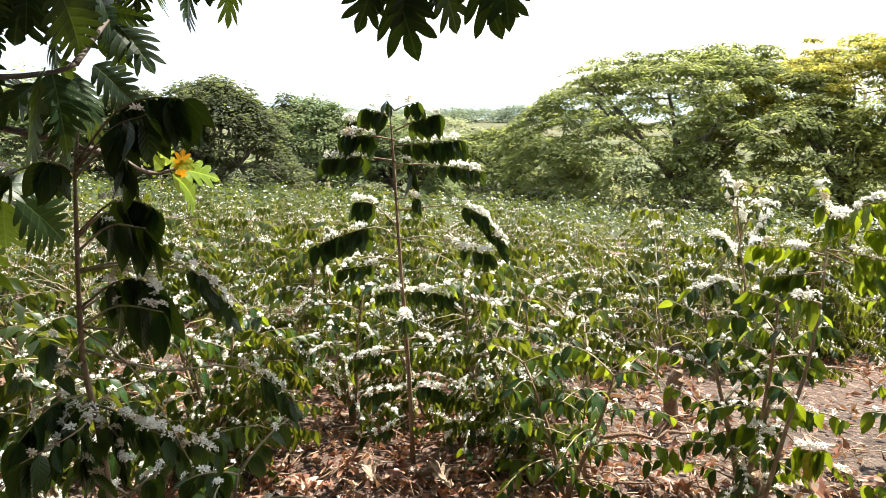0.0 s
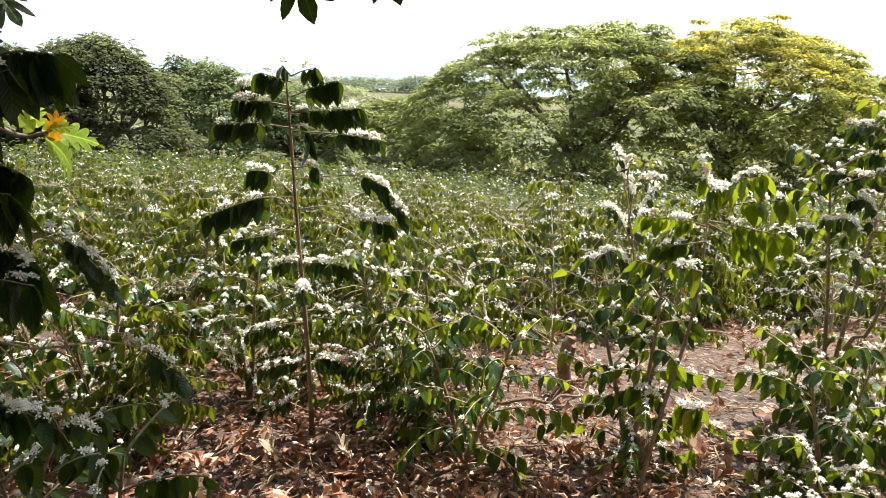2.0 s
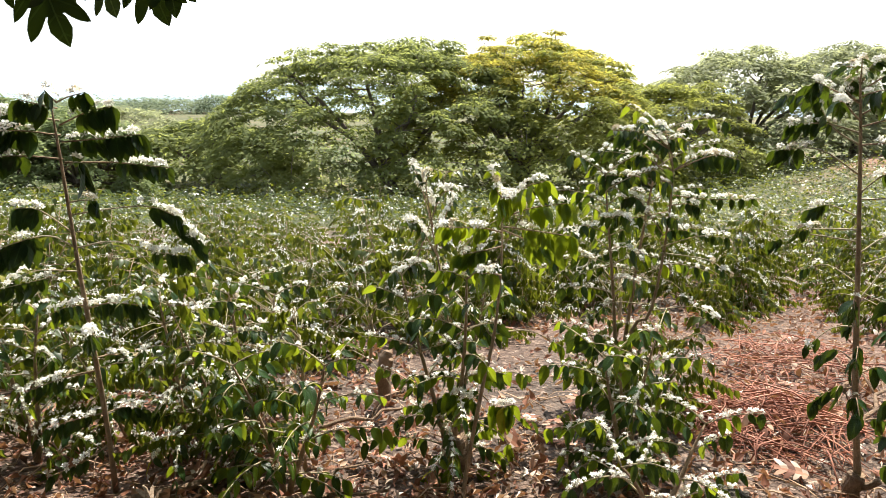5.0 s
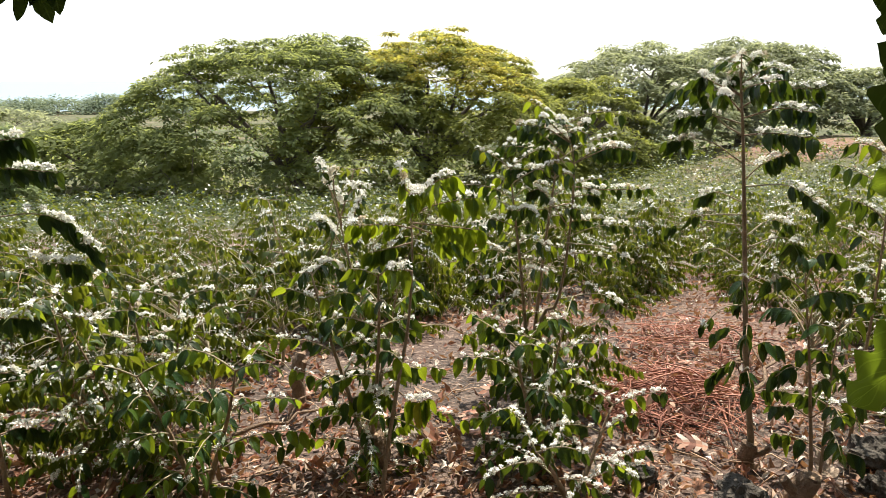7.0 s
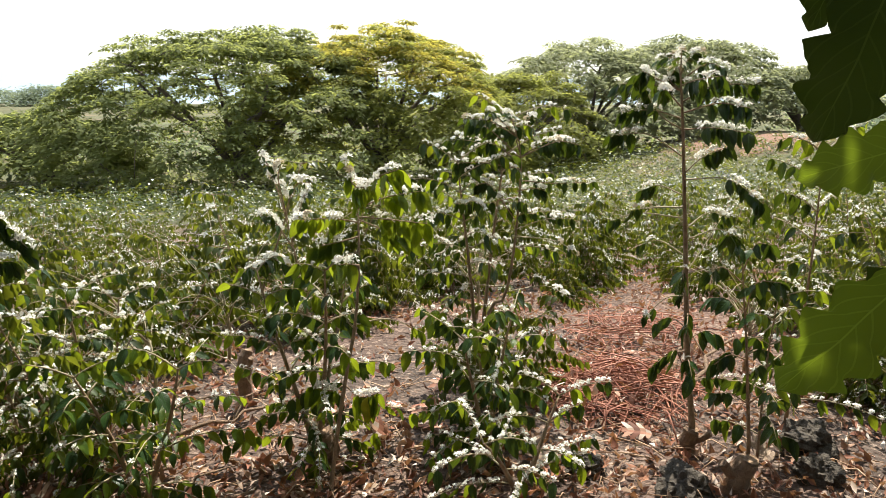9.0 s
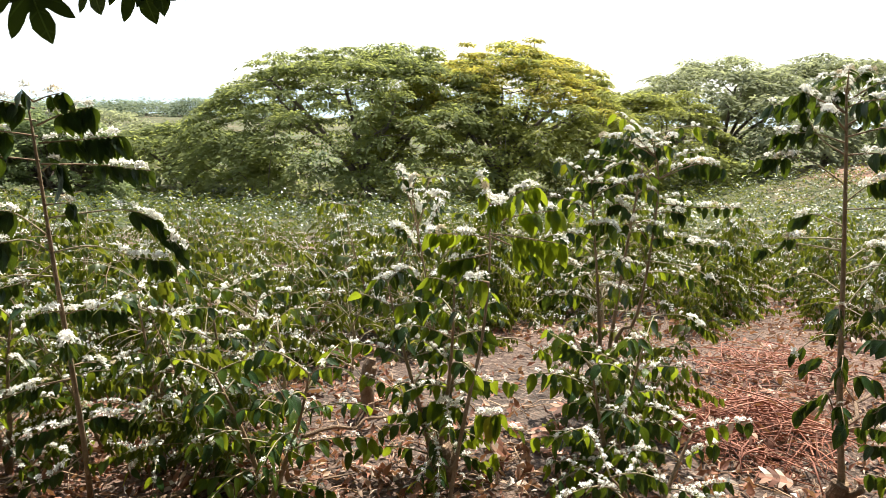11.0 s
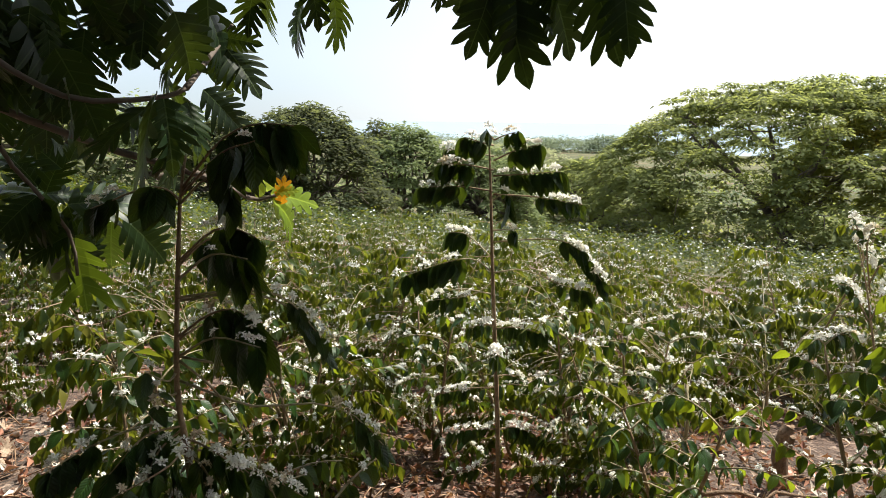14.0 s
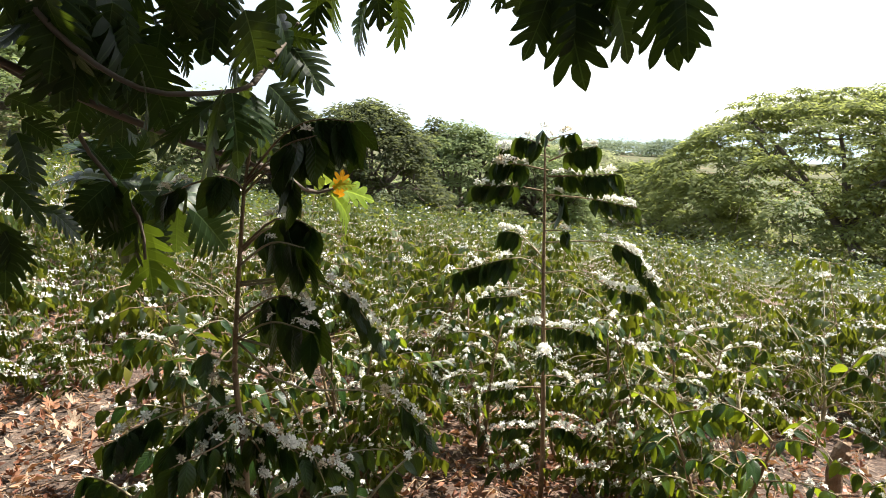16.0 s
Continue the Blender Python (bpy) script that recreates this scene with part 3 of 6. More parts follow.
def field_spots(lo, hi, gap, seed):
    """Jittered rows of plants over the visible sector."""
    r = random.Random(seed)
    out = []
    n = int(hi / gap) + 2
    for i in range(-n, n + 1):
        for j in range(-2, n + 1):
            x, y = i * gap + r.uniform(-.3, .3) * gap, j * gap * 1.05 + r.uniform(-.3, .3) * gap
            d, az = math.hypot(x - 0.2, y - 0.55), math.degrees(math.atan2(x - 0.2, y - 0.55))
            if lo <= d < hi and -52 < az < 72 and not any(math.hypot(x - a, y - b) < c for a, b, c in CLEAR):
                out.append((x, y, r.uniform(0, 360), r.choice((0.6, 0.75, 0.85, 0.95, 1.15)) * r.uniform(0.9, 1.1)))
    return out


def build_field():
    r = random.Random(5)
    near = [field_plant(100 + k, h, 0.46, 10, 2 + k % 2, (0.2, 0.5, 0.95, 0.3, 0.8, 0.6, 1.1)[k], 0.070) for k, h in enumerate((0.85, 0.7, 1.05, 0.6, 0.9, 0.8, 1.0))]
    light = [field_plant(120 + k, h, 0.50, 9, 2, (0.2, 0.65, 0.4, 0.75)[k], 0.074, True) for k, h in enumerate((0.95, 0.85, 1.05, 0.9))]
    for kinds, spots in ((near, field_spots(2.75, 7.0, 0.62, 3)), (light, field_spots(7.0, 14.0, 0.86, 4))):
        for k, (x, y, a, s) in enumerate(spots):
            m = pose(x, y, ground_z(x, y), 0, 0, a) @ Matrix.Scale(s, 4)
            if k < len(kinds):
                kinds[k].matrix_basis = m
            else:
                copy_thing(kinds[r.randrange(len(kinds))], Matrix.Identity(4)).matrix_basis = m
    # the far part of the field as one mass
    green, white = Pile(), Pile()
    leaf, tuft = card_leaf(0.55), card_leaf(0.9)
    for x, y, a, s in field_spots(14.0, 52, 1.1, 8):
        z = ground_z(x, y)
        far = math.hypot(x, y)
        big = 1.0 + far / 40
        for k in range(int(115 / big)):
            u, b = r.uniform(0.05, 1), r.uniform(0, 6.283)
            rad = 0.62 * s * (1 - 0.75 * u) * math.sqrt(r.uniform(0.15, 1))
            p = Vector((x + math.cos(b) * rad, y + math.sin(b) * rad, z + 1.0 * s * u))
            o = Vector((math.cos(b), math.sin(b), r.uniform(-.7, .25)))
            green.put(leaf, aim(p, o, UP + o * 0.5 + Vector((r.uniform(-.5, .5), r.uniform(-.5, .5), 0)), 0.085 * big))
            if r.random() < (0.06 if far < 22 else 0.012):
                white.put(tuft, aim(p + UP * 0.05, o, UP, 0.05 * big))
    field = thing("coffee_field", (0, 0, 0), "dense far rows of blooming coffee down the slope", "coffee field", kind="stuff")
    part("foliage", green.mesh("far_field_foliage", COFFEE_FIELD), field, kind="stuff")
    part("blossom", white.mesh("far_field_blossom", PETAL, False), field, kind="stuff")


build_field()

a = shaped_plant((0.057, 3.365, 0.000), [(0.000, 0.000, 0.000), (-0.007, -0.000, 0.250), (-0.026, -0.001, 0.602), (-0.041, -0.002, 0.842), (-0.054, -0.003, 1.119), (-0.064, -0.004, 1.318), (-0.071, -0.004, 1.435)], 0.0095, "tall coffee plant with drooping dark leaves and rows of white blossom")
twig(a, [(-0.051, -0.004, 1.434), (-0.014, -0.034, 1.452), (0.043, -0.064, 1.469)], 2, 0.12, 0.5, 0.9, 0.95)
twig(a, [(-0.053, -0.004, 1.434), (-0.069, -0.029, 1.456), (-0.079, -0.054, 1.474)], 2, 0.11, 0.4, 0.9, 0.95)
twig(a, [(-0.052, -0.004, 1.413), (-0.102, -0.019, 1.426), (-0.161, -0.034, 1.444)], 5, 0.125, 0.35, 0.95, 1)
twig(a, [(-0.052, -0.004, 1.357), (0.039, -0.044, 1.402), (0.121, -0.084, 1.424)], 6, 0.135, 0.35, 0.95, 1)
twig(a, [(-0.051, -0.004, 1.300), (0.070, -0.029, 1.311), (0.198, -0.054, 1.325)], 9, 0.13, 0.1, 0.95, 1)
twig(a, [(-0.050, -0.004, 1.372), (-0.164, 0.046, 1.389), (-0.255, 0.096, 1.391)], 5, 0.11, 0.5, 0.95, 1)
twig(a, [(-0.051, -0.004, 1.322), (-0.162, 0.016, 1.338), (-0.258, 0.036, 1.337)], 6, 0.13, 0.35, 0.95, 1)
twig(a, [(-0.052, -0.004, 1.241), (-0.188, 0.026, 1.254), (-0.341, 0.056, 1.244)], 7, 0.125, 0.4, 0.95, 1)
twig(a, [(-0.050, -0.004, 1.230), (0.102, 0.023, 1.222), (0.197, 0.049, 1.206), (0.291, 0.076, 1.189)], 7, 0.11, 0.35, 0.95, 0.9)
twig(a, [(-0.048, -0.004, 1.208), (-0.016, -0.054, 1.235), (0.014, -0.104, 1.236)], 2, 0.2, 0.6, 0.97, 0.3)
twig(a, [(-0.048, -0.004, 1.091), (0.003, -0.044, 1.102), (0.042, -0.084, 1.104)], 2, 0.125, 0.6, 0.95, 0.8)
twig(a, [(-0.048, -0.004, 0.982), (-0.147, 0.021, 1.065), (-0.223, 0.046, 1.070)], 5, 0.135, 0.5, 0.97, 0.8)
twig(a, [(-0.044, -0.004, 1.046), (0.079, 0.006, 1.058), (0.197, 0.016, 1.060), (0.279, 0.026, 1.026), (0.326, 0.036, 0.969), (0.378, 0.046, 0.896)], 11, 0.125, 0.42, 0.95, 1)
twig(a, [(-0.044, -0.004, 0.924), (-0.123, -0.024, 0.981), (-0.251, -0.044, 0.958), (-0.374, -0.064, 0.913)], 9, 0.15, 0.42, 0.97, 0.5)
twig(a, [(-0.044, -0.004, 0.924), (0.079, 0.003, 0.939), (0.215, 0.009, 0.886), (0.326, 0.016, 0.860)], 4, 0.125, 0.62, 0.95, 1)
twig(a, [(-0.040, -0.004, 0.889), (-0.132, 0.046, 0.818), (-0.304, 0.096, 0.774)], 4, 0.11, 0.55, 0.95, 1)
twig(a, [(-0.036, -0.004, 0.837), (-0.181, 0.066, 0.837), (-0.285, 0.136, 0.783)], 2, 0.09, 0.8, 0.9, 0.4)
twig(a, [(-0.033, -0.004, 0.747), (-0.082, -0.029, 0.707), (-0.151, -0.054, 0.619)], 0, 0.1, 0.5, 0.9, 0)
twig(a, [(-0.024, -0.004, 0.699), (0.055, -0.044, 0.721), (0.169, -0.084, 0.709)], 7, 0.11, 0.1, 0.9, 1.2)
twig(a, [(-0.029, -0.004, 0.709), (-0.082, -0.029, 0.721), (-0.130, -0.054, 0.710)], 3, 0.1, 0.1, 0.9, 1.2)
twig(a, [(-0.026, -0.001, 0.602), (-0.016, -0.176, 0.660), (0.002, -0.350, 0.705)], 4, 0.12, 0.1, 0.9, 0.9)
twig(a, [(-0.018, -0.001, 0.503), (0.050, 0.074, 0.475), (0.172, 0.148, 0.369)], 4, 0.1, 0.4, 0.85, 0.9)
twig(a, [(-0.019, -0.001, 0.453), (-0.142, 0.057, 0.418), (-0.271, 0.110, 0.359)], 5, 0.1, 0.4, 0.85, 0.9)
twig(a, [(-0.007, -0.000, 0.276), (0.073, 0.069, 0.255), (0.210, 0.134, 0.171)], 7, 0.125, 0.2, 0.85, 0.5)
twig(a, [(-0.007, -0.000, 0.276), (-0.087, -0.073, 0.304), (-0.194, -0.152, 0.320)], 5, 0.1, 0.2, 0.85, 0.9)
twig(a, [(-0.003, -0.000, 0.146), (-0.092, -0.048, 0.118), (-0.205, -0.102, 0.108)], 4, 0.1, 0.4, 0.85, 0.4)

e = shaped_plant((1.238, 2.720, -0.192), [(0.000, 0.000, 0.000), (0.045, 0.043, 0.251), (0.117, 0.073, 0.571), (0.183, 0.104, 0.797), (0.225, 0.148, 1.024), (0.252, 0.200, 1.165), (0.273, 0.255, 1.308)], 0.008, "leaning coffee plant with large backlit green leaves")
twig(e, [(0.194, 0.098, 1.304), (0.187, 0.128, 1.332), (0.184, 0.156, 1.407)], 3, 0.115, 0.4, 0.8, 0.9)
twig(e, [(0.193, 0.099, 1.252), (0.171, -0.003, 1.321), (0.089, -0.073, 1.337)], 4, 0.155, 0.2, 0.9, 0.9)
twig(e, [(0.197, 0.097, 1.179), (0.144, 0.167, 1.186), (0.037, 0.258, 1.177)], 6, 0.115, 0.3, 0.85, 0.4)
twig(e, [(0.198, 0.096, 1.126), (0.127, 0.134, 1.105), (0.062, 0.167, 1.089)], 5, 0.121, 0.3, 0.9, 0.3)
twig(e, [(0.197, 0.097, 1.200), (0.254, -0.017, 1.205), (0.333, -0.151, 1.205)], 6, 0.121, 0.3, 0.85, 0.4)
twig(e, [(0.197, 0.097, 1.190), (0.316, 0.087, 1.136), (0.415, 0.085, 1.103)], 4, 0.135, 0.4, 0.85, 0.3)
twig(e, [(0.195, 0.098, 1.221), (0.217, -0.000, 1.347), (0.246, -0.104, 1.393)], 6, 0.121, 0.3, 0.75, 0.9)
twig(e, [(0.195, 0.098, 1.232), (0.287, 0.039, 1.274), (0.387, -0.031, 1.297)], 4, 0.121, 0.4, 0.8, 0.8)
twig(e, [(0.198, 0.096, 1.018), (0.121, 0.035, 1.048), (0.045, -0.028, 1.070)], 3, 0.135, 0.3, 0.85, 0.5)
twig(e, [(0.176, 0.108, 0.774), (0.166, 0.220, 0.810), (0.128, 0.345, 0.850)], 2, 0.121, 0.7, 0.85, 0.9)
twig(e, [(0.176, 0.108, 0.786), (0.333, 0.112, 0.778), (0.490, 0.108, 0.691)], 2, 0.108, 0.8, 0.85, 0.3)
twig(e, [(0.143, 0.125, 0.543), (0.104, 0.156, 0.516), (0.040, 0.197, 0.534)], 4, 0.128, 0.3, 0.85, 1)
twig(e, [(0.143, 0.125, 0.543), (0.176, 0.058, 0.511), (0.211, -0.012, 0.546)], 4, 0.149, 0.3, 0.85, 1)
twig(e, [(0.134, 0.129, 0.424), (0.259, 0.165, 0.325), (0.344, 0.221, 0.198)], 2, 0.108, 0.7, 0.85, 0)
twig(e, [(0.105, 0.144, 0.279), (0.021, 0.200, 0.188), (-0.057, 0.250, 0.148)], 4, 0.135, 0.3, 0.6, 0)
twig(e, [(0.104, 0.144, 0.229), (0.215, 0.182, 0.161), (0.359, 0.199, 0.114)], 5, 0.135, 0.2, 0.7, 0.3)

f = shaped_plant((2.435, 3.273, 0.000), [(0.000, 0.000, 0.000), (-0.003, 0.002, 0.336), (0.052, -0.044, 0.401), (0.079, -0.067, 0.611), (0.094, -0.080, 0.899), (0.095, -0.081, 1.093), (0.077, -0.065, 1.276)], 0.009, "coffee plant with two bare stems and a flowering crown")
twig(f, [(0.091, -0.077, 1.093), (0.024, 0.079, 1.186), (-0.075, 0.251, 1.209)], 6, 0.1, 0.35, 0.85, 0.9)
twig(f, [(0.090, -0.076, 1.120), (-0.024, 0.022, 1.252), (-0.099, 0.082, 1.283)], 5, 0.1, 0.35, 0.85, 0.9)
twig(f, [(0.090, -0.076, 1.065), (-0.054, 0.019, 1.091), (-0.173, 0.086, 1.091)], 6, 0.1, 0.4, 0.85, 0.9)
twig(f, [(0.089, -0.076, 1.147), (0.071, -0.031, 1.253), (0.033, 0.029, 1.255)], 4, 0.11, 0.35, 0.85, 0.9)
twig(f, [(0.092, -0.078, 1.120), (0.167, -0.167, 1.200), (0.213, -0.232, 1.209)], 5, 0.12, 0.3, 0.85, 0.9)
twig(f, [(0.092, -0.078, 1.120), (0.164, -0.246, 1.208), (0.186, -0.374, 1.202)], 4, 0.1, 0.4, 0.85, 0.9)
twig(f, [(0.083, -0.070, 1.201), (0.028, -0.079, 1.305), (-0.021, -0.094, 1.334)], 4, 0.07, 0.2, 0.4, 0.9)
twig(f, [(0.082, -0.070, 1.228), (0.161, -0.048, 1.299), (0.235, -0.022, 1.301)], 4, 0.07, 0.2, 0.4, 0.9)
twig(f, [(0.083, -0.070, 1.215), (-0.090, -0.057, 1.300), (-0.243, -0.065, 1.313)], 5, 0.075, 0.3, 0.5, 0.9)
twig(f, [(0.083, -0.070, 1.215), (-0.070, -0.072, 1.326), (-0.153, -0.133, 1.349)], 4, 0.075, 0.3, 0.5, 0.9)
twig(f, [(0.086, -0.073, 1.010), (0.224, -0.162, 0.995), (0.392, -0.294, 1.006)], 6, 0.075, 0.2, 0.85, 1)
twig(f, [(0.085, -0.072, 0.926), (-0.066, -0.009, 0.896), (-0.204, 0.036, 0.902)], 5, 0.09, 0.3, 0.85, 0.9)
twig(f, [(0.084, -0.071, 0.954), (0.153, -0.123, 0.970), (0.198, -0.154, 0.957)], 4, 0.09, 0.3, 0.85, 0.9)
twig(f, [(0.081, -0.068, 0.813), (0.108, -0.101, 0.845), (0.164, -0.161, 0.844)], 4, 0.08, 0.2, 0.85, 0.9)
twig(f, [(0.081, -0.068, 0.813), (-0.039, -0.013, 0.984), (-0.114, 0.002, 0.987)], 4, 0.09, 0.3, 0.85, 0.9)
twig(f, [(0.059, -0.050, 0.580), (-0.077, 0.198, 0.631), (-0.109, 0.356, 0.537)], 3, 0.075, 0.55, 0.85, 0.7)
twig(f, [(0.075, -0.063, 0.727), (0.190, -0.260, 0.726), (0.218, -0.385, 0.667)], 3, 0.075, 0.55, 0.85, 0.7)
twig(f, [(0.052, -0.044, 0.461), (-0.103, 0.057, 0.458), (-0.204, 0.108, 0.340)], 3, 0.075, 0.55, 0.85, 0.7)
twig(f, [(0.053, -0.045, 0.431), (0.162, -0.231, 0.495), (0.193, -0.355, 0.467)], 3, 0.075, 0.55, 0.85, 0.7)
twig(f, [(0.068, -0.057, 0.639), (-0.035, 0.066, 0.713), (-0.108, 0.158, 0.673)], 3, 0.075, 0.55, 0.85, 0.7)
twig(f, [(0.078, -0.066, 0.756), (0.159, -0.206, 0.830), (0.217, -0.333, 0.848)], 3, 0.075, 0.55, 0.85, 0.7)

g = shaped_plant((2.732, 2.225, 0.000), [(0.000, 0.000, 0.000), (-0.013, 0.020, 0.151), (-0.034, 0.051, 0.396), (-0.058, 0.085, 0.776), (-0.080, 0.116, 1.116), (-0.095, 0.136, 1.333), (-0.112, 0.159, 1.544)], 0.0125, "tall coffee plant growing from an old stump")
twig(g, [(-0.094, 0.135, 1.312), (-0.176, 0.191, 1.375), (-0.260, 0.244, 1.522)], 4, 0.095, 0.5, 0.85, 0.9)
twig(g, [(-0.100, 0.143, 1.397), (-0.115, 0.252, 1.480), (-0.180, 0.415, 1.481)], 5, 0.095, 0.45, 0.85, 0.9)
twig(g, [(-0.097, 0.140, 1.355), (-0.196, 0.203, 1.386), (-0.304, 0.272, 1.379)], 5, 0.095, 0.55, 0.85, 0.9)
twig(g, [(-0.100, 0.143, 1.397), (-0.236, 0.116, 1.463), (-0.341, 0.047, 1.466)], 4, 0.11, 0.4, 0.85, 0.9)
twig(g, [(-0.105, 0.150, 1.460), (-0.124, 0.196, 1.502), (-0.103, 0.191, 1.540)], 4, 0.1, 0.3, 0.85, 0.9)
twig(g, [(-0.105, 0.150, 1.460), (-0.224, 0.221, 1.523), (-0.276, 0.206, 1.531)], 4, 0.1, 0.4, 0.85, 0.9)
twig(g, [(-0.101, 0.145, 1.418), (0.034, 0.110, 1.481), (0.198, 0.019, 1.491)], 8, 0.1, 0.2, 0.85, 0.9)
twig(g, [(-0.106, 0.151, 1.481), (-0.146, 0.057, 1.504), (-0.166, -0.067, 1.521)], 5, 0.1, 0.2, 0.85, 0.9)
twig(g, [(-0.099, 0.141, 1.376), (-0.105, -0.017, 1.421), (-0.126, -0.161, 1.412)], 6, 0.1, 0.35, 0.85, 0.9)
twig(g, [(-0.094, 0.135, 1.312), (-0.080, 0.012, 1.328), (-0.058, -0.131, 1.318)], 7, 0.11, 0.35, 0.7, 0.9)
twig(g, [(-0.110, 0.156, 1.523), (-0.080, 0.214, 1.587), (-0.071, 0.298, 1.575)], 4, 0.07, 0.2, 0.5, 0.9)
twig(g, [(-0.110, 0.156, 1.523), (-0.071, 0.147, 1.596), (-0.028, 0.130, 1.603)], 5, 0.08, 0.2, 0.5, 0.9)
twig(g, [(-0.110, 0.157, 1.534), (-0.158, 0.125, 1.584), (-0.206, 0.092, 1.611)], 3, 0.07, 0.1, 0.4, 0.9)
twig(g, [(-0.107, 0.153, 1.502), (-0.086, 0.061, 1.564), (-0.082, -0.011, 1.548)], 4, 0.09, 0.3, 0.7, 0.9)
twig(g, [(-0.086, 0.125, 1.204), (-0.228, 0.193, 1.295), (-0.374, 0.255, 1.288)], 4, 0.1, 0.7, 0.85, 0.9)
twig(g, [(-0.081, 0.118, 1.138), (-0.053, 0.062, 1.208), (-0.009, -0.019, 1.257)], 5, 0.09, 0.5, 0.85, 0.9)
twig(g, [(-0.080, 0.116, 1.116), (-0.071, -0.076, 1.141), (-0.090, -0.237, 1.074)], 6, 0.1, 0.45, 0.85, 0.9)
twig(g, [(-0.075, 0.109, 1.049), (-0.101, 0.217, 1.081), (-0.106, 0.292, 1.047)], 4, 0.1, 0.5, 0.85, 0.9)
twig(g, [(-0.070, 0.102, 0.959), (-0.114, 0.303, 0.951), (-0.119, 0.444, 0.889)], 3, 0.1, 0.8, 0.85, 0)
twig(g, [(-0.066, 0.097, 0.914), (0.061, 0.088, 0.971), (0.192, 0.072, 0.938)], 3, 0.08, 0.5, 0.85, 0.9)
twig(g, [(-0.059, 0.087, 0.800), (-0.081, 0.205, 0.847), (-0.094, 0.304, 0.803)], 2, 0.08, 0.7, 0.85, 0.3)
twig(g, [(-0.055, 0.082, 0.730), (0.069, 0.079, 0.855), (0.177, 0.099, 0.934)], 2, 0.08, 0.7, 0.85, 0.3)
twig(g, [(-0.072, 0.105, 1.004), (-0.227, 0.135, 1.014), (-0.359, 0.131, 1.017)], 2, 0.08, 0.7, 0.85, 0.3)
twig(g, [(-0.050, 0.074, 0.636), (-0.133, 0.111, 0.627), (-0.217, 0.144, 0.548)], 2, 0.08, 0.7, 0.85, 0.3)
twig(g, [(-0.063, 0.093, 0.869), (0.090, 0.049, 0.906), (0.223, 0.030, 0.847)], 2, 0.08, 0.7, 0.85, 0.3)
twig(g, [(-0.041, 0.061, 0.493), (-0.030, 0.150, 0.511), (-0.016, 0.234, 0.451)], 3, 0.1, 0.4, 0.85, 0)
twig(g, [(-0.034, 0.051, 0.396), (-0.098, 0.107, 0.364), (-0.143, 0.135, 0.313)], 4, 0.1, 0.3, 0.85, 0)
twig(g, [(-0.027, 0.041, 0.273), (-0.140, 0.028, 0.427), (-0.232, -0.015, 0.439)], 3, 0.1, 0.4, 0.85, 0)
twig(g, [(-0.024, 0.035, 0.249), (0.101, 0.024, 0.250), (0.252, -0.037, 0.212)], 4, 0.09, 0.3, 0.85, 0)
twig(g, [(-0.049, 0.073, 0.624), (-0.039, 0.104, 0.638), (-0.026, 0.131, 0.603)], 2, 0.1, 0.4, 0.85, 0)
twig(g, [(-0.044, 0.064, 0.540), (-0.100, 0.020, 0.580), (-0.170, -0.030, 0.550)], 4, 0.12, 0.3, 0.75, 0.05)
twig(g, [(-0.050, 0.070, 0.620), (-0.020, 0.120, 0.680), (0.050, 0.180, 0.660)], 4, 0.12, 0.3, 0.75, 0.05)
twig(g, [(-0.038, 0.056, 0.440), (0.030, 0.020, 0.480), (0.100, 0.000, 0.450)], 4, 0.12, 0.3, 0.75, 0.05)
twig(g, [(-0.030, 0.046, 0.340), (-0.090, 0.000, 0.380), (-0.140, -0.060, 0.330)], 4, 0.12, 0.3, 0.75, 0.05)
twig(g, [(-0.055, 0.082, 0.720), (-0.120, 0.050, 0.760), (-0.180, 0.000, 0.740)], 3, 0.12, 0.3, 0.75, 0.05)

i = shaped_plant((2.747, 1.969, 0.000), [(0.000, 0.000, 0.000), (-0.019, 0.034, 0.303), (-0.031, 0.055, 0.484), (-0.045, 0.079, 0.660), (-0.060, 0.105, 0.854)], 0.007, "slender young coffee plant beside a cut stump")
twig(i, [(-0.038, 0.067, 0.572), (-0.014, 0.163, 0.652), (0.007, 0.261, 0.632)], 4, 0.11, 0.3, 0.6, 0)
twig(i, [(-0.042, 0.073, 0.616), (-0.069, 0.030, 0.766), (-0.066, -0.068, 0.792)], 5, 0.11, 0.3, 0.6, 0)
twig(i, [(-0.052, 0.091, 0.747), (-0.149, 0.119, 0.819), (-0.235, 0.126, 0.808)], 4, 0.11, 0.3, 0.6, 0.1)
twig(i, [(-0.056, 0.097, 0.790), (-0.049, 0.062, 0.905), (-0.033, 0.009, 0.914)], 4, 0.11, 0.3, 0.6, 0.2)
twig(i, [(-0.059, 0.103, 0.832), (-0.146, 0.091, 0.932), (-0.224, 0.066, 0.967)], 4, 0.11, 0.2, 0.6, 0.3)
twig(i, [(-0.028, 0.049, 0.439), (-0.083, 0.092, 0.459), (-0.133, 0.123, 0.416)], 4, 0.1, 0.3, 0.6, 0)
twig(i, [(-0.029, 0.052, 0.462), (0.083, 0.059, 0.458), (0.203, 0.052, 0.387)], 4, 0.1, 0.3, 0.6, 0)
twig(i, [(-0.016, 0.029, 0.257), (-0.083, 0.071, 0.304), (-0.145, 0.101, 0.306)], 3, 0.09, 0.4, 0.6, 0)
twig(i, [(-0.016, 0.029, 0.257), (-0.082, -0.076, 0.366), (-0.159, -0.161, 0.379)], 3, 0.09, 0.4, 0.6, 0.2)

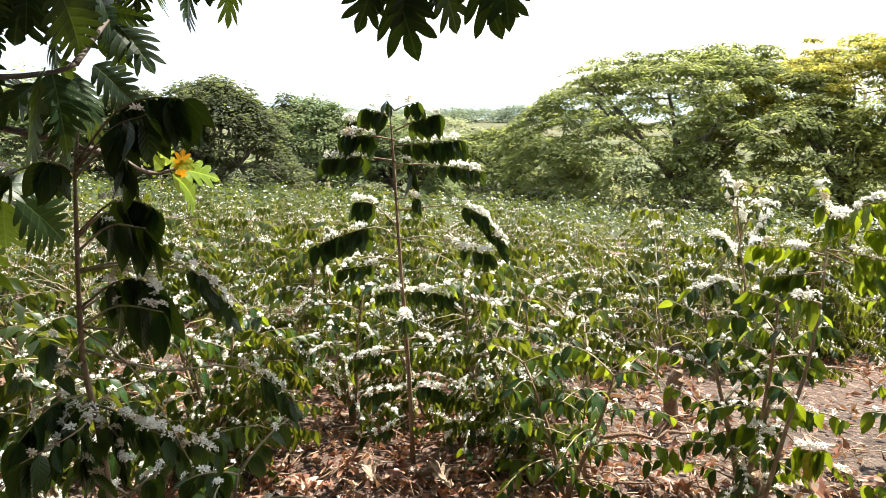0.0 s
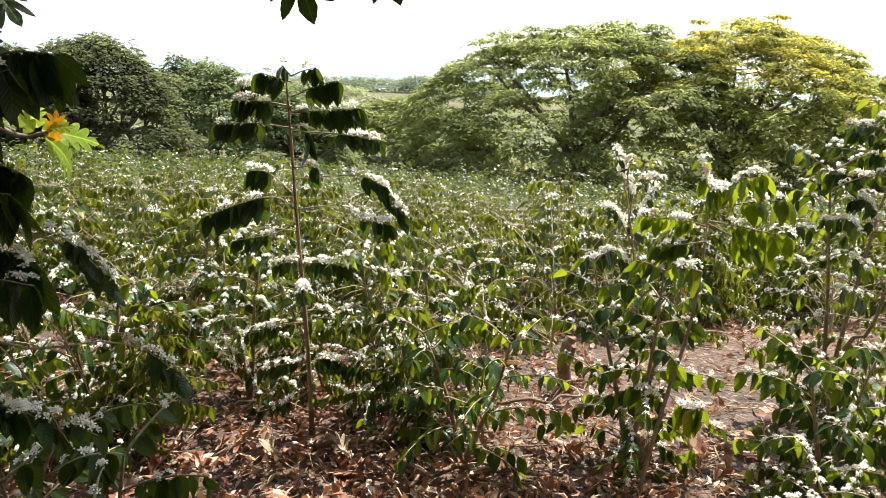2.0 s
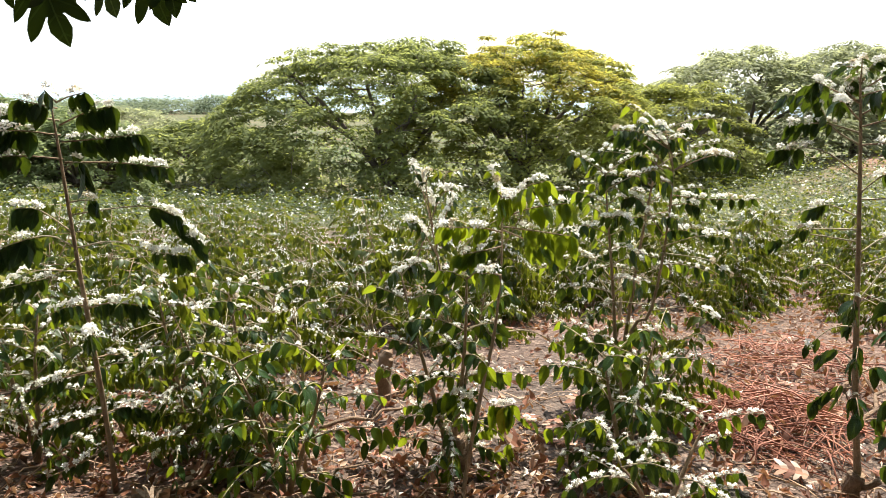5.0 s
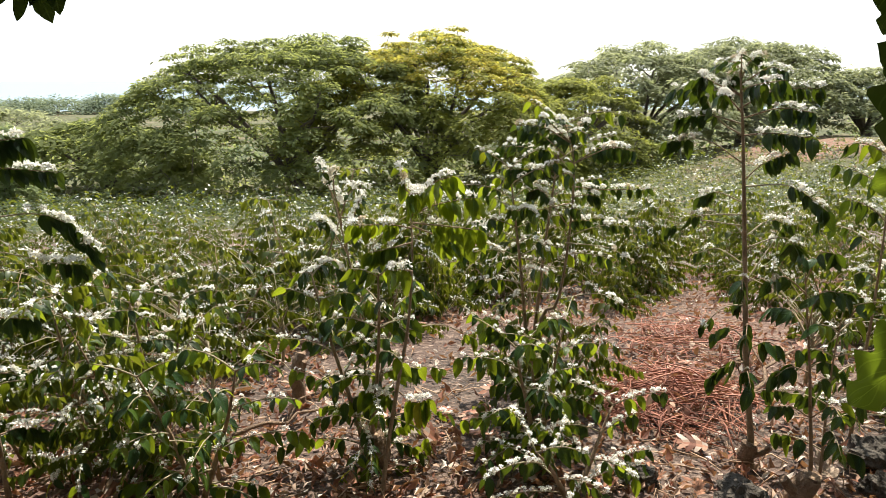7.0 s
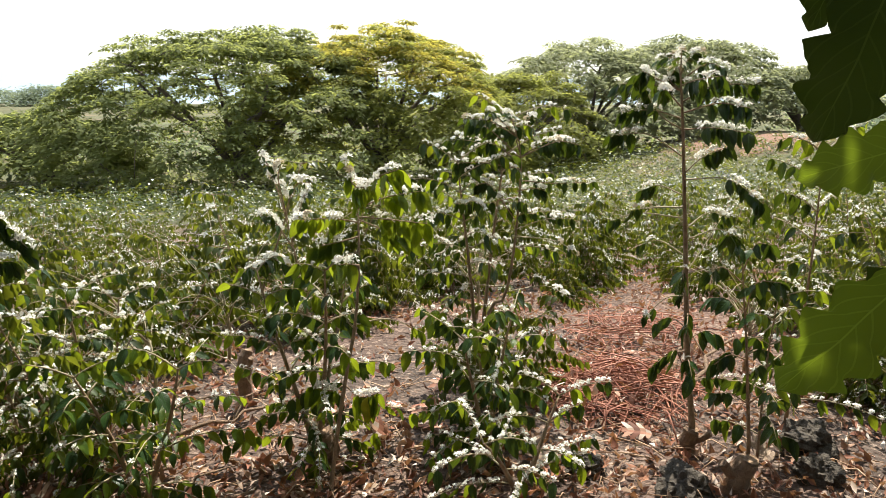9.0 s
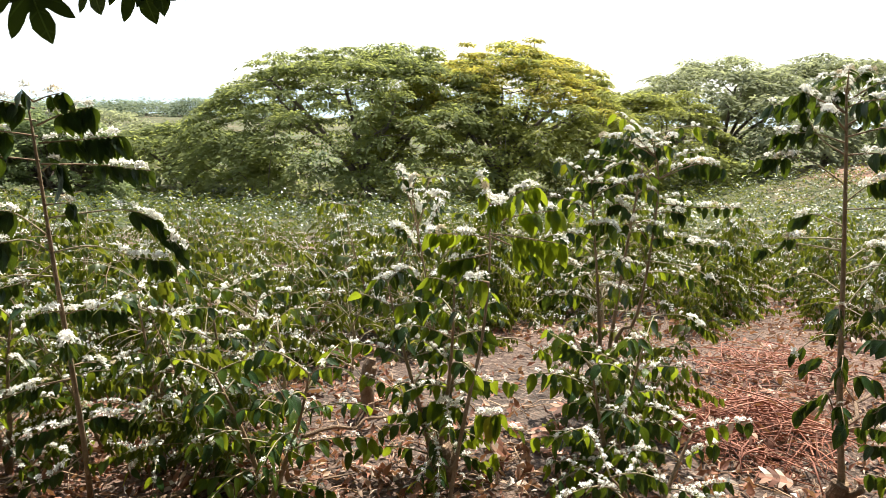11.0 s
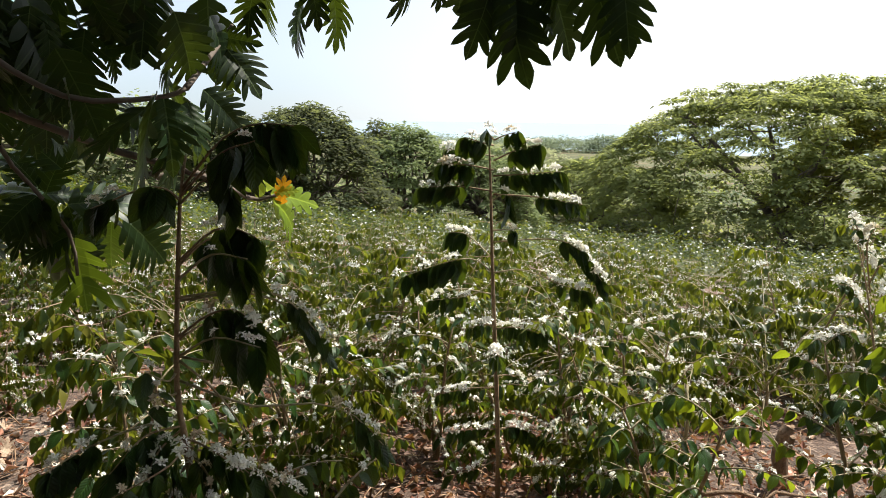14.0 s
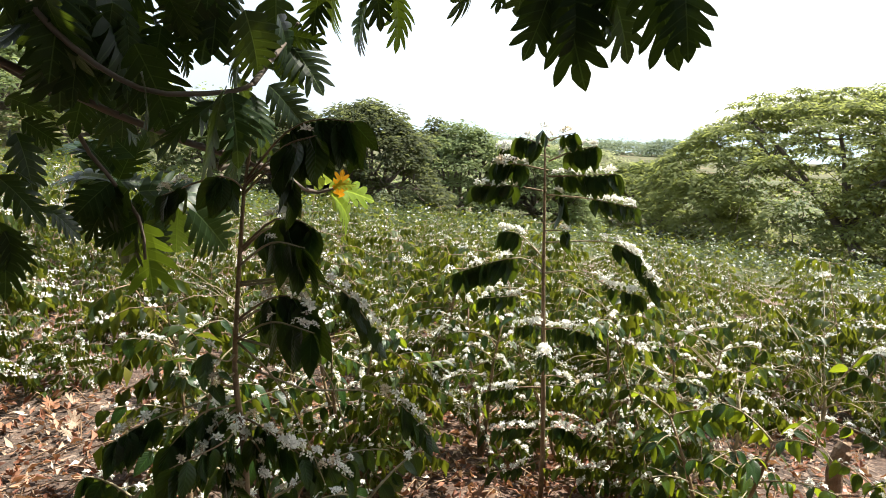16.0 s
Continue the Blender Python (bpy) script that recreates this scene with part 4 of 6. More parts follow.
d = shaped_plant((1.377, 3.096, -0.038), [(0.000, 0.000, 0.000), (0.023, 0.066, 0.256), (0.032, 0.139, 0.566), (0.016, 0.222, 0.824), (-0.002, 0.306, 1.034), (-0.029, 0.392, 1.196)], 0.006, "slender flowering coffee shoots rising from a bush")
twig(d, [(-0.045, 0.210, 1.076), (-0.111, 0.128, 1.184), (-0.171, 0.044, 1.246)], 3, 0.06, 0.2, 0.5, 1)
twig(d, [(-0.016, 0.198, 0.956), (-0.071, 0.142, 1.134), (-0.084, 0.069, 1.212)], 3, 0.06, 0.3, 0.5, 1)
twig(d, [(-0.004, 0.193, 0.858), (0.064, 0.231, 1.015), (0.113, 0.278, 1.065)], 4, 0.07, 0.3, 0.6, 1)
twig(d, [(0.002, 0.190, 0.833), (-0.081, 0.192, 0.964), (-0.134, 0.180, 0.990)], 4, 0.07, 0.3, 0.6, 1)
twig(d, [(-0.026, 0.202, 0.980), (0.001, 0.140, 1.106), (0.045, 0.070, 1.124)], 3, 0.07, 0.3, 0.6, 1)
twig(d, [(0.021, 0.182, 0.708), (-0.087, 0.131, 0.809), (-0.182, 0.072, 0.836)], 5, 0.09, 0.2, 0.8, 0.8)
twig(d, [(0.021, 0.182, 0.708), (-0.061, 0.330, 0.733), (-0.107, 0.459, 0.682)], 5, 0.09, 0.3, 0.8, 0.8)
twig(d, [(0.041, 0.173, 0.605), (0.092, 0.132, 0.760), (0.128, 0.096, 0.789)], 4, 0.08, 0.3, 0.6, 0.8)
twig(d, [(0.050, 0.169, 0.527), (-0.061, 0.147, 0.630), (-0.172, 0.121, 0.607)], 5, 0.09, 0.2, 0.7, 0.3)
twig(d, [(0.053, 0.168, 0.449), (0.118, 0.030, 0.558), (0.157, -0.099, 0.543)], 5, 0.08, 0.2, 0.7, 0.3)

k = shaped_plant((-0.437, 1.760, 0.000), [(0.051, -0.040, 0.000), (0.031, -0.040, 0.807), (0.020, -0.030, 0.949), (0.005, -0.025, 1.051), (0.009, -0.025, 1.150), (0.020, -0.025, 1.287), (0.030, -0.025, 1.392), (0.043, -0.025, 1.457)], 0.0068, "coffee plant in deep shade with large dark leaves")
twig(k, [(0.033, -0.025, 1.405), (0.102, -0.032, 1.480), (0.162, -0.038, 1.507), (0.226, -0.045, 1.506)], 12, 0.115, 0.32, 0.98, 0.05)
twig(k, [(0.033, -0.025, 1.401), (0.096, 0.002, 1.458), (0.146, 0.028, 1.484), (0.194, 0.055, 1.489)], 9, 0.11, 0.4, 0.98, 0.05)
twig(k, [(0.031, -0.025, 1.393), (0.121, -0.075, 1.463), (0.196, -0.125, 1.486)], 7, 0.115, 0.4, 0.98, 0.1)
twig(k, [(0.027, -0.025, 1.379), (0.090, -0.050, 1.426), (0.139, -0.075, 1.413)], 4, 0.11, 0.5, 0.95, 0.5)
twig(k, [(0.021, -0.025, 1.287), (0.082, -0.035, 1.339), (0.126, -0.045, 1.347), (0.165, -0.055, 1.336)], 9, 0.12, 0.35, 0.98, 0.9)
twig(k, [(0.021, -0.025, 1.281), (0.055, 0.010, 1.318), (0.092, 0.045, 1.312)], 7, 0.12, 0.3, 0.98, 0.6)
twig(k, [(0.018, -0.025, 1.257), (0.100, -0.075, 1.311), (0.178, -0.125, 1.317)], 5, 0.11, 0.45, 0.98, 0.3)
twig(k, [(0.012, -0.025, 1.160), (0.068, -0.032, 1.201), (0.117, -0.038, 1.215), (0.161, -0.045, 1.190)], 9, 0.125, 0.3, 0.98, 1.2)
twig(k, [(0.011, -0.025, 1.154), (0.045, 0.015, 1.174), (0.098, 0.055, 1.168)], 7, 0.125, 0.3, 0.98, 0.9)
twig(k, [(0.009, -0.025, 1.125), (0.096, -0.070, 1.177), (0.189, -0.115, 1.181)], 5, 0.115, 0.45, 0.98, 0.4)
twig(k, [(0.017, -0.025, 1.227), (0.104, 0.005, 1.236), (0.165, 0.035, 1.222), (0.197, 0.065, 1.179), (0.229, 0.095, 1.114)], 7, 0.08, 0.55, 0.95, 0.9)
twig(k, [(0.017, -0.025, 1.222), (0.120, 0.015, 1.229), (0.181, 0.055, 1.193), (0.209, 0.095, 1.138), (0.226, 0.135, 1.092)], 5, 0.085, 0.6, 0.95, 0.5)
twig(k, [(0.029, -0.025, 1.387), (0.015, -0.040, 1.405), (-0.003, -0.055, 1.411)], 4, 0.1, 0.4, 0.97, 0.2)
twig(k, [(0.028, -0.025, 1.379), (-0.038, -0.018, 1.400), (-0.107, -0.012, 1.376), (-0.137, -0.005, 1.366)], 6, 0.085, 0.5, 0.95, 0.9)
twig(k, [(0.006, -0.025, 1.098), (0.002, -0.050, 1.092), (-0.021, -0.075, 1.116)], 1, 0.085, 0.8, 0.9, 0.9)
twig(k, [(0.005, -0.025, 1.062), (0.002, -0.055, 1.065), (-0.009, -0.085, 1.059)], 1, 0.085, 0.8, 0.2, 1.2)
twig(k, [(0.004, -0.025, 1.031), (-0.007, -0.050, 1.054), (-0.005, -0.075, 1.090)], 1, 0.05, 0.3, 0.5, 1.4)
twig(k, [(0.012, -0.025, 1.119), (0.061, -0.008, 1.065), (0.105, 0.008, 0.984), (0.154, 0.025, 0.844)], 0, 0.08, 0.9, 0.85, 0)
twig(k, [(0.014, -0.025, 1.126), (0.141, 0.015, 1.084), (0.169, 0.055, 0.985), (0.172, 0.095, 0.897)], 0, 0.08, 0.9, 0.85, 0)
twig(k, [(0.010, -0.025, 1.084), (0.117, 0.020, 1.026), (0.209, 0.065, 1.019), (0.274, 0.110, 0.979), (0.318, 0.155, 0.902)], 6, 0.1, 0.72, 0.95, 1.4)
twig(k, [(0.011, -0.025, 1.021), (-0.063, -0.072, 1.010), (-0.119, -0.118, 0.990), (-0.139, -0.165, 0.979)], 8, 0.095, 0.5, 0.95, 1.2)
twig(k, [(0.012, -0.025, 1.004), (-0.023, -0.085, 1.010), (-0.050, -0.145, 0.973)], 7, 0.1, 0.2, 0.95, 0.9)
twig(k, [(0.012, -0.025, 1.000), (-0.009, -0.075, 0.977), (-0.013, -0.125, 0.928)], 7, 0.09, 0.2, 0.8, 0.9)
twig(k, [(0.014, -0.025, 0.978), (0.040, -0.125, 0.986), (0.001, -0.225, 0.982)], 7, 0.1, 0.2, 0.9, 0.7)
twig(k, [(0.014, -0.025, 0.983), (0.076, -0.055, 0.978), (0.141, -0.085, 0.960)], 7, 0.085, 0.15, 0.85, 1.2)
twig(k, [(0.016, -0.025, 0.966), (0.080, 0.005, 0.929), (0.144, 0.035, 0.856)], 8, 0.085, 0.15, 0.85, 1.2)
twig(k, [(0.016, -0.025, 0.957), (0.075, -0.075, 0.946), (0.108, -0.125, 0.915)], 7, 0.09, 0.15, 0.85, 0.9)
twig(k, [(0.018, -0.025, 0.946), (0.111, 0.035, 0.897), (0.179, 0.095, 0.817)], 8, 0.08, 0.2, 0.85, 1.2)
twig(k, [(0.017, -0.025, 0.935), (0.011, -0.075, 0.916), (0.058, -0.125, 0.887)], 7, 0.09, 0.15, 0.85, 0.8)

near_plant((0.33, 3.50), 0.80, 2, 7, 0.2, 0.36, 0.085, 42, 0.2, 0.6, 0.7, 4, 0.35, "coffee bush in bloom beside a taller plant", 0.14)
near_plant((-0.25, 3.75), 0.85, 2, 7, 0.2, 0.36, 0.085, 43, 0.2, 0.6, 0.7, 4, 0.35, "coffee bush with many white blossoms", 0.14)
near_plant((0.62, 3.62), 0.75, 2, 7, 0.2, 0.36, 0.085, 44, 0.2, 0.6, 0.8, 4, 0.35, "coffee bush with many white blossoms", 0.14)
near_plant((0.66, 3.04), 0.62, 2, 7, 0.15, 0.34, 0.095, 12, 0.12, 0.55, 0.12, 5, 0.4, "low bushy coffee plant with few flowers", 0.16)
near_plant((1.34, 3.02), 0.86, 3, 8, 0.12, 0.30, 0.092, 13, 0.15, 0.6, 0.45, 5, 0.5, "coffee bush sprouting thickly from an old stump", 0.15)
near_plant((1.95, 2.68), 0.62, 3, 6, 0.15, 0.34, 0.096, 16, 0.15, 0.6, 0.45, 5, 0.35, "low coffee bush covered in white blossom", 0.14)
near_plant((1.86, 2.36), 0.34, 2, 4, 0.2, 0.32, 0.09, 19, 0.2, 0.7, 1.0, 4, 0.3, "small coffee bush with long rows of blossom", 0.2)
near_plant((-0.80, 3.35), 0.70, 3, 6, 0.15, 0.36, 0.095, 32, 0.2, 0.6, 0.6, 4, 0.35, "coffee bush in bloom", 0.14)
near_plant((3.24, 2.10), 1.36, 1, 10, 0.12, 0.36, 0.10, 33, 0.2, 0.8, 0.7, 4, 0.35, "tall coffee plant at the edge of a clearing", 0.1, 0.008)
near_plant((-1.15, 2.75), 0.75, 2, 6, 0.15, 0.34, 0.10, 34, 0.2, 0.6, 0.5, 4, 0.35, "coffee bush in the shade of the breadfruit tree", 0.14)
near_plant((2.42, 3.34), 1.36, 2, 9, 0.5, 0.36, 0.10, 47, 0.25, 0.8, 0.8, 4, 0.15, "tall flowering coffee plant with a broad leafy crown", 0.14)
near_plant((2.84, 1.99), 0.90, 1, 7, 0.2, 0.22, 0.11, 49, 0.2, 0.75, 0.3, 3, 0.3, "young leafy coffee plant beside a cut stump", 0.10, 0.006)
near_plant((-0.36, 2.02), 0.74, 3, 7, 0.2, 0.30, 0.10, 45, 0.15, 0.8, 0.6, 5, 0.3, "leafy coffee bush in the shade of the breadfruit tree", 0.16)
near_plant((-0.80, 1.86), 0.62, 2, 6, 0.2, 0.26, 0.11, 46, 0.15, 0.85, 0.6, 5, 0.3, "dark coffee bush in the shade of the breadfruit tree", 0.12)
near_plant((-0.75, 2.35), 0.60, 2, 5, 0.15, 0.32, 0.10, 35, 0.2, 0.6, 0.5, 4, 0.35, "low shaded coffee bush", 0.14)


# ---- trees ----
def tree(name, place, radius, height, crown_low, mat, label, seed, clumps=120, cards=110, card=0.3, flat=0.35, trunk=0.35, layers=0.62):
    """A tree with a branching trunk and a crown of leafy clumps. crown_low: height of the crown's lower edge; flat: thickness of a clump."""
    r = random.Random(seed)
    ob = thing(name, place, label, "tree", "trees")
    heads = []
    tries = 0
    gap = radius * 1.55 / math.sqrt(clumps)
    while len(heads) < clumps and tries < clumps * 40:
        tries += 1
        b, u = r.uniform(0, 6.283), math.sqrt(r.uniform(0, 1))
        k = r.uniform(layers, 1.0) if r.random() < 0.8 else r.uniform(0.3, layers)
        dome = math.sqrt(max(0.0, 1 - u * u))
        z = crown_low + (height - crown_low) * dome * k + r.uniform(-.2, .2)
        if u > 0.9:
            z = crown_low + r.uniform(0, 0.3) * (height - crown_low)
        p = Vector((math.cos(b) * u * radius, math.sin(b) * u * radius, z))
        if all((p - q).length > gap * 0.62 for q in heads):
            heads.append(p)
    wood = Pile()
    fork = Vector((r.uniform(-.3, .3), r.uniform(-.3, .3), crown_low * 0.55 + 0.12 * height))
    wood.tube([(0, 0, -0.6), (0.05, 0, fork.z * 0.5), fork], [trunk * 1.25, trunk, trunk * 0.85], 9)
    groups = {}
    for p in heads:
        groups.setdefault(int((math.atan2(p.y, p.x) + math.pi) / 6.2832 * 6.999), []).append(p)
    for members in groups.values():
        c = sum(members, Vector()) / len(members)
        knee = fork.lerp(c, 0.45) - UP * 0.06 * height
        mid = fork.lerp(knee, 0.5) + UP * 0.02 * height
        wood.tube([fork - UP * 0.2, mid, knee], [trunk * 0.6, trunk * 0.48, trunk * 0.38], 7)
        subs = {}
        for p in members:
            subs.setdefault((p.xy.length > c.xy.length, p.z > c.z), []).append(p)
        for sm in subs.values():
            e = sum(sm, Vector()) / len(sm)
            el = knee.lerp(e, 0.62) - UP * 0.03 * height
            wood.tube([knee, knee.lerp(el, 0.5) + UP * r.uniform(-.2, .2), el], [trunk * 0.34, trunk * 0.26, trunk * 0.2], 5)
            for p in sm:
                m1 = el.lerp(p, 0.5) + Vector((r.uniform(-.3, .3), r.uniform(-.3, .3), r.uniform(-.1, .3)))
                wood.tube([el, m1, p], [trunk * 0.17, trunk * 0.11, trunk * 0.05], 4)
    part("trunk", wood.mesh("trunk", BARK), ob)
    green = Pile()
    shape = card_leaf(0.55)
    for p in heads:
        out = Vector((p.x, p.y, 0)) / radius
        size = gap * r.uniform(0.9, 1.6)
        for _ in range(cards):
            b, u = r.uniform(0, 6.283), math.sqrt(r.uniform(0, 1))
            dx, dy = math.cos(b) * u * size, math.sin(b) * u * size
            dz = flat * 1.5 * size * (1 - u * u) * r.uniform(0.0, 1) - 0.35 * (dx * out.x + dy * out.y)
            way = Vector((math.cos(b), math.sin(b), r.uniform(-.5, .35)))
            nor = UP + Vector((r.uniform(-.6, .6), r.uniform(-.6, .6), 0)) + out * 0.3
            green.put(shape, aim(p + Vector((dx, dy, dz)), way, nor, card * r.uniform(0.6, 1.3)))
    part("crown", green.mesh("crown", mat), ob, kind="stuff")
    return ob


def gz(x, y, up=0.0):
    return (x, y, ground_z(x, y) + up)


def monkeypod(x, y, radius, top, low, label, seed, pads=300, cards=200, card=0.22, trunk=0.36, gold=None, pale=None):
    """An umbrella tree: limbs that fan out from a short trunk and carry flat pads of foliage on a hollow dome. top: the height of its crown in the world."""
    r = random.Random(seed)
    place = gz(x, y)
    height = top - place[2]
    ob = thing("monkeypod_tree", place, label, "tree", "trees")
    lump = [(r.uniform(0, 6.283), r.uniform(0.03, 0.09)) for _ in range(6)]

    def dome(b, u):
        rim = 1.0 + 0.5 * sum(a * math.sin((k + 2) * b + ph) for k, (ph, a) in enumerate(lump[:4]))
        return low + (height - low) * max(0.0, 1 - (u / rim) ** 2.3) ** 0.62 * (1 + 0.5 * lump[4][1] * math.sin(3 * b + 5 * u + lump[4][0]))

    heads, tries = [], 0
    gap = radius * 1.30 / math.sqrt(pads)
    while len(heads) < pads and tries < pads * 60:
        tries += 1
        b, u = r.uniform(0, 6.283), math.sqrt(r.random())
        if r.random() < 0.45:
            u = (1 - r.random() ** 1.6) ** 0.435
        k = r.uniform(0.84, 1.0) if r.random() < 0.8 else r.uniform(0.60, 0.88)
        if u < 0.5 and k < 0.8:
            k = r.uniform(0.78, 0.92)
        z = low * r.uniform(0.75, 1.0) + (dome(b, u) - low) * k
        p = Vector((math.cos(b) * u * radius, math.sin(b) * u * radius, z))
        if all((p.x - q.x) ** 2 + (p.y - q.y) ** 2 + 5 * (p.z - q.z) ** 2 > gap * gap for q, _ in heads):
            heads.append((p, u))
    wood = Pile()
    fork = Vector((r.uniform(-.3, .3), r.uniform(-.3, .3), 0.16 * height))
    wood.tube([(0, 0, -0.8), (0.1, 0, fork.z * 0.5), fork], [trunk * 1.4, trunk * 1.05, trunk], 10)
    nodes = []

    def limb(points, r0, r1, n):
        curve = smooth_curve(points, n)
        radii = [r0 + (r1 - r0) * k / (n - 1) for k in range(n)]
        wood.tube(curve, radii, 6 if r0 > 0.1 else 4)
        nodes.extend(zip(curve[1:], radii[1:]))

    for k in range(8):
        b = 6.283 * k / 8 + r.uniform(-.3, .3)
        u = r.uniform(0.4, 0.62)
        end = Vector((math.cos(b) * u * radius, math.sin(b) * u * radius, low + (dome(b, u) - low) * r.uniform(0.62, 0.84)))
        knee = fork.lerp(end, 0.4) + Vector((r.uniform(-.5, .5), r.uniform(-.5, .5), r.uniform(-.2, .6)))
        limb([fork - UP * r.uniform(0, 0.7), knee, fork.lerp(end, 0.72) + UP * r.uniform(-.4, .4), end], trunk * 0.5, trunk * 0.2, 10)
    for p, u in sorted(heads, key=lambda h: (h[0] - fork).length):
        q, rq = min(nodes, key=lambda nd: (nd[0] - p).length + 0.8 * max(0.0, nd[0].z - p.z) + 0.6 * max(0.0, nd[0].xy.length - p.xy.length))
        far = (p - q).length
        bend = Vector((r.uniform(-.12, .12), r.uniform(-.12, .12), r.uniform(-.12, .05))) * far
        limb([q, q.lerp(p, 0.5) + bend, p - UP * 0.05], max(0.03, min(rq * 0.75, 0.035 + 0.018 * far)), 0.018, 5)
    part("trunk", wood.mesh("trunk", BARK), ob)
    green = Pile()
    shape = card_leaf(0.5)
    for p, u in heads:
        out = Vector((p.x, p.y, 0)) / radius
        size = gap * r.uniform(0.85, 1.6)
        ph, wob = r.uniform(0, 6.283), r.uniform(0.15, 0.4)
        golden = gold is not None and p.z > gold[2] * height + r.uniform(-.06, .06) * height and gold[0] < p.x - 0.53 * p.y < gold[1] and r.random() < 0.72
        for _ in range(cards):
            b, v = r.uniform(0, 6.283), math.sqrt(r.random())
            reach = size * v * (1 + wob * math.sin(3 * b + ph) + 0.2 * math.sin(7 * b - ph))
            dx, dy = math.cos(b) * reach, math.sin(b) * reach
            dz = 0.42 * size * (1 - v * v) * (1 - r.random() ** 2) - 0.45 * u * (dx * out.x + dy * out.y) + r.uniform(-.06, .06)
            way = Vector((math.cos(b), math.sin(b), r.uniform(-.7, .25)))
            nor = UP + Vector((r.uniform(-.4, .4), r.uniform(-.4, .4), 0)) + Vector((dx, dy, 0)) * (0.5 / size)
            green.put(shape, aim(p + Vector((dx, dy, dz)), way, nor, card * r.uniform(0.6, 1.3)), 1 if golden and r.random() < 0.8 else 0)
    part("crown", green.mesh("crown", [pale or POD_GREEN, POD_YELLOW]), ob, kind="stuff")
    return ob


monkeypod(15.4, 44.0, 11.7, 4.0, 1.2, "wide umbrella-shaped monkeypod tree with layered green crown", 21, 640, 155, 0.28)
monkeypod(24.4, 42.6, 10.4, 4.5, 2.2, "monkeypod tree with a yellowing top", 22, 570, 155, 0.28, gold=(-6.5, 6.5, 0.60), pale=OLIVE_POD)
monkeypod(34.0, 39.6, 6.5, 1.7, 1.2, "yellowish green monkeypod tree beside a larger one", 39, 170, 190, 0.28, pale=OLIVE_POD)
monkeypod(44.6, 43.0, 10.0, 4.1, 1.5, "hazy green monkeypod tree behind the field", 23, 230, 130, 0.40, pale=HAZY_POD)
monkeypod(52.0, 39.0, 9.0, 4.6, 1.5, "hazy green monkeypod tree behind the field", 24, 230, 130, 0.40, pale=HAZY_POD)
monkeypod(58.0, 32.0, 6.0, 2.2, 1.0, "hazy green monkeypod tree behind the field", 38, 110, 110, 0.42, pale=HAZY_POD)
tree("mango_tree", gz(-12.2, 38.5), 4.7, 6.1, 0.3, DARK_TREE, "round dark green mango tree", 25, 150, 180, 0.28, 0.6, layers=0.85)
tree("mango_tree", gz(-16.2, 39.5), 4.0, 5.2, 0.3, DARK_TREE, "round dark green mango tree", 26, 120, 180, 0.28, 0.6, layers=0.85)
tree("mango_tree", gz(-14.5, 70), 2.6, 8.0, 1.0, DARK_TREE, "round dark tree farther down the slope", 36, 60, 130, 0.4, 0.6)
tree("broadleaf_tree", gz(-8.5, 50), 4.0, 6.5, 0.5, LIGHT_TREE, "bright green broadleaf tree beyond the field", 27, 110, 190, 0.30, 0.6, layers=0.8)
tree("broadleaf_tree", gz(-3.0, 52), 4.4, 5.6, 0.5, LIGHT_TREE, "bright green broadleaf tree beyond the field", 28, 110, 190, 0.30, 0.6, layers=0.8)
monkeypod(5.5, 58, 7.5, -1.8, 0.8, "low spreading tree beyond the field", 29, 150, 120, 0.46, 0.3)
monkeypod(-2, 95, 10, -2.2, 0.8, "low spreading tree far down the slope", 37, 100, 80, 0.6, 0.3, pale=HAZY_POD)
for k, (x, y, w, h) in enumerate([(-50, 236, 26, 3.0), (-28, 240, 26, 3.2), (-8, 246, 24, 3.2), (12, 250, 20, 4.0), (28, 246, 16, 5.6), (46, 240, 20, 3.6)]):
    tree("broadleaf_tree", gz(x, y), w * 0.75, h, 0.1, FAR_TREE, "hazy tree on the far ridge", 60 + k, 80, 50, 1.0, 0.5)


def far_scrub():
    r = random.Random(31)
    p = Pile()
    shape = card_leaf(0.6)
    for k in range(450):
        az, d = (radians(r.uniform(-75, 60)), r.uniform(56, 125)) if k < 330 else (radians(r.uniform(-50, -8)), r.uniform(50, 66))
        x, y = -d * math.sin(az), d * math.cos(az)
        c, w, h = lay(x, y, 0), r.uniform(1.5, 4.0), r.uniform(1.0, 2.4)
        for j in range(85):
            b, u, e = r.uniform(0, 6.283), math.sqrt(r.random()), r.random()
            o = Vector((math.cos(b) * u, math.sin(b) * u, 0))
            q = c + o * w * math.sqrt(1 - 0.8 * e * e) + UP * h * e
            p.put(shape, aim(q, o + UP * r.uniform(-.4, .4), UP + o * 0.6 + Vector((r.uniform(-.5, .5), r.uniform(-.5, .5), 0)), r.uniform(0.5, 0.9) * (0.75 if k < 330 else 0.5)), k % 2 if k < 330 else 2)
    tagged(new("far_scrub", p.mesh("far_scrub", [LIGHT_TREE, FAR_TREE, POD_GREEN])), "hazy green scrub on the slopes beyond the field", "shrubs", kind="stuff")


far_scrub()
for k, (x, y, w, h) in enumerate([(-24, 44, 4.5, 6.0), (-32, 44, 5.0, 7.0), (-38, 40, 5.0, 7.0), (-46, 46, 6.0, 8.0)]):
    tree("broadleaf_tree", gz(x, y), w, h, 0.6, LIGHT_TREE if k != 1 else POD_GREEN, "broadleaf tree at the upper edge of the field", 70 + k, 70, 100, 0.42, 0.6)


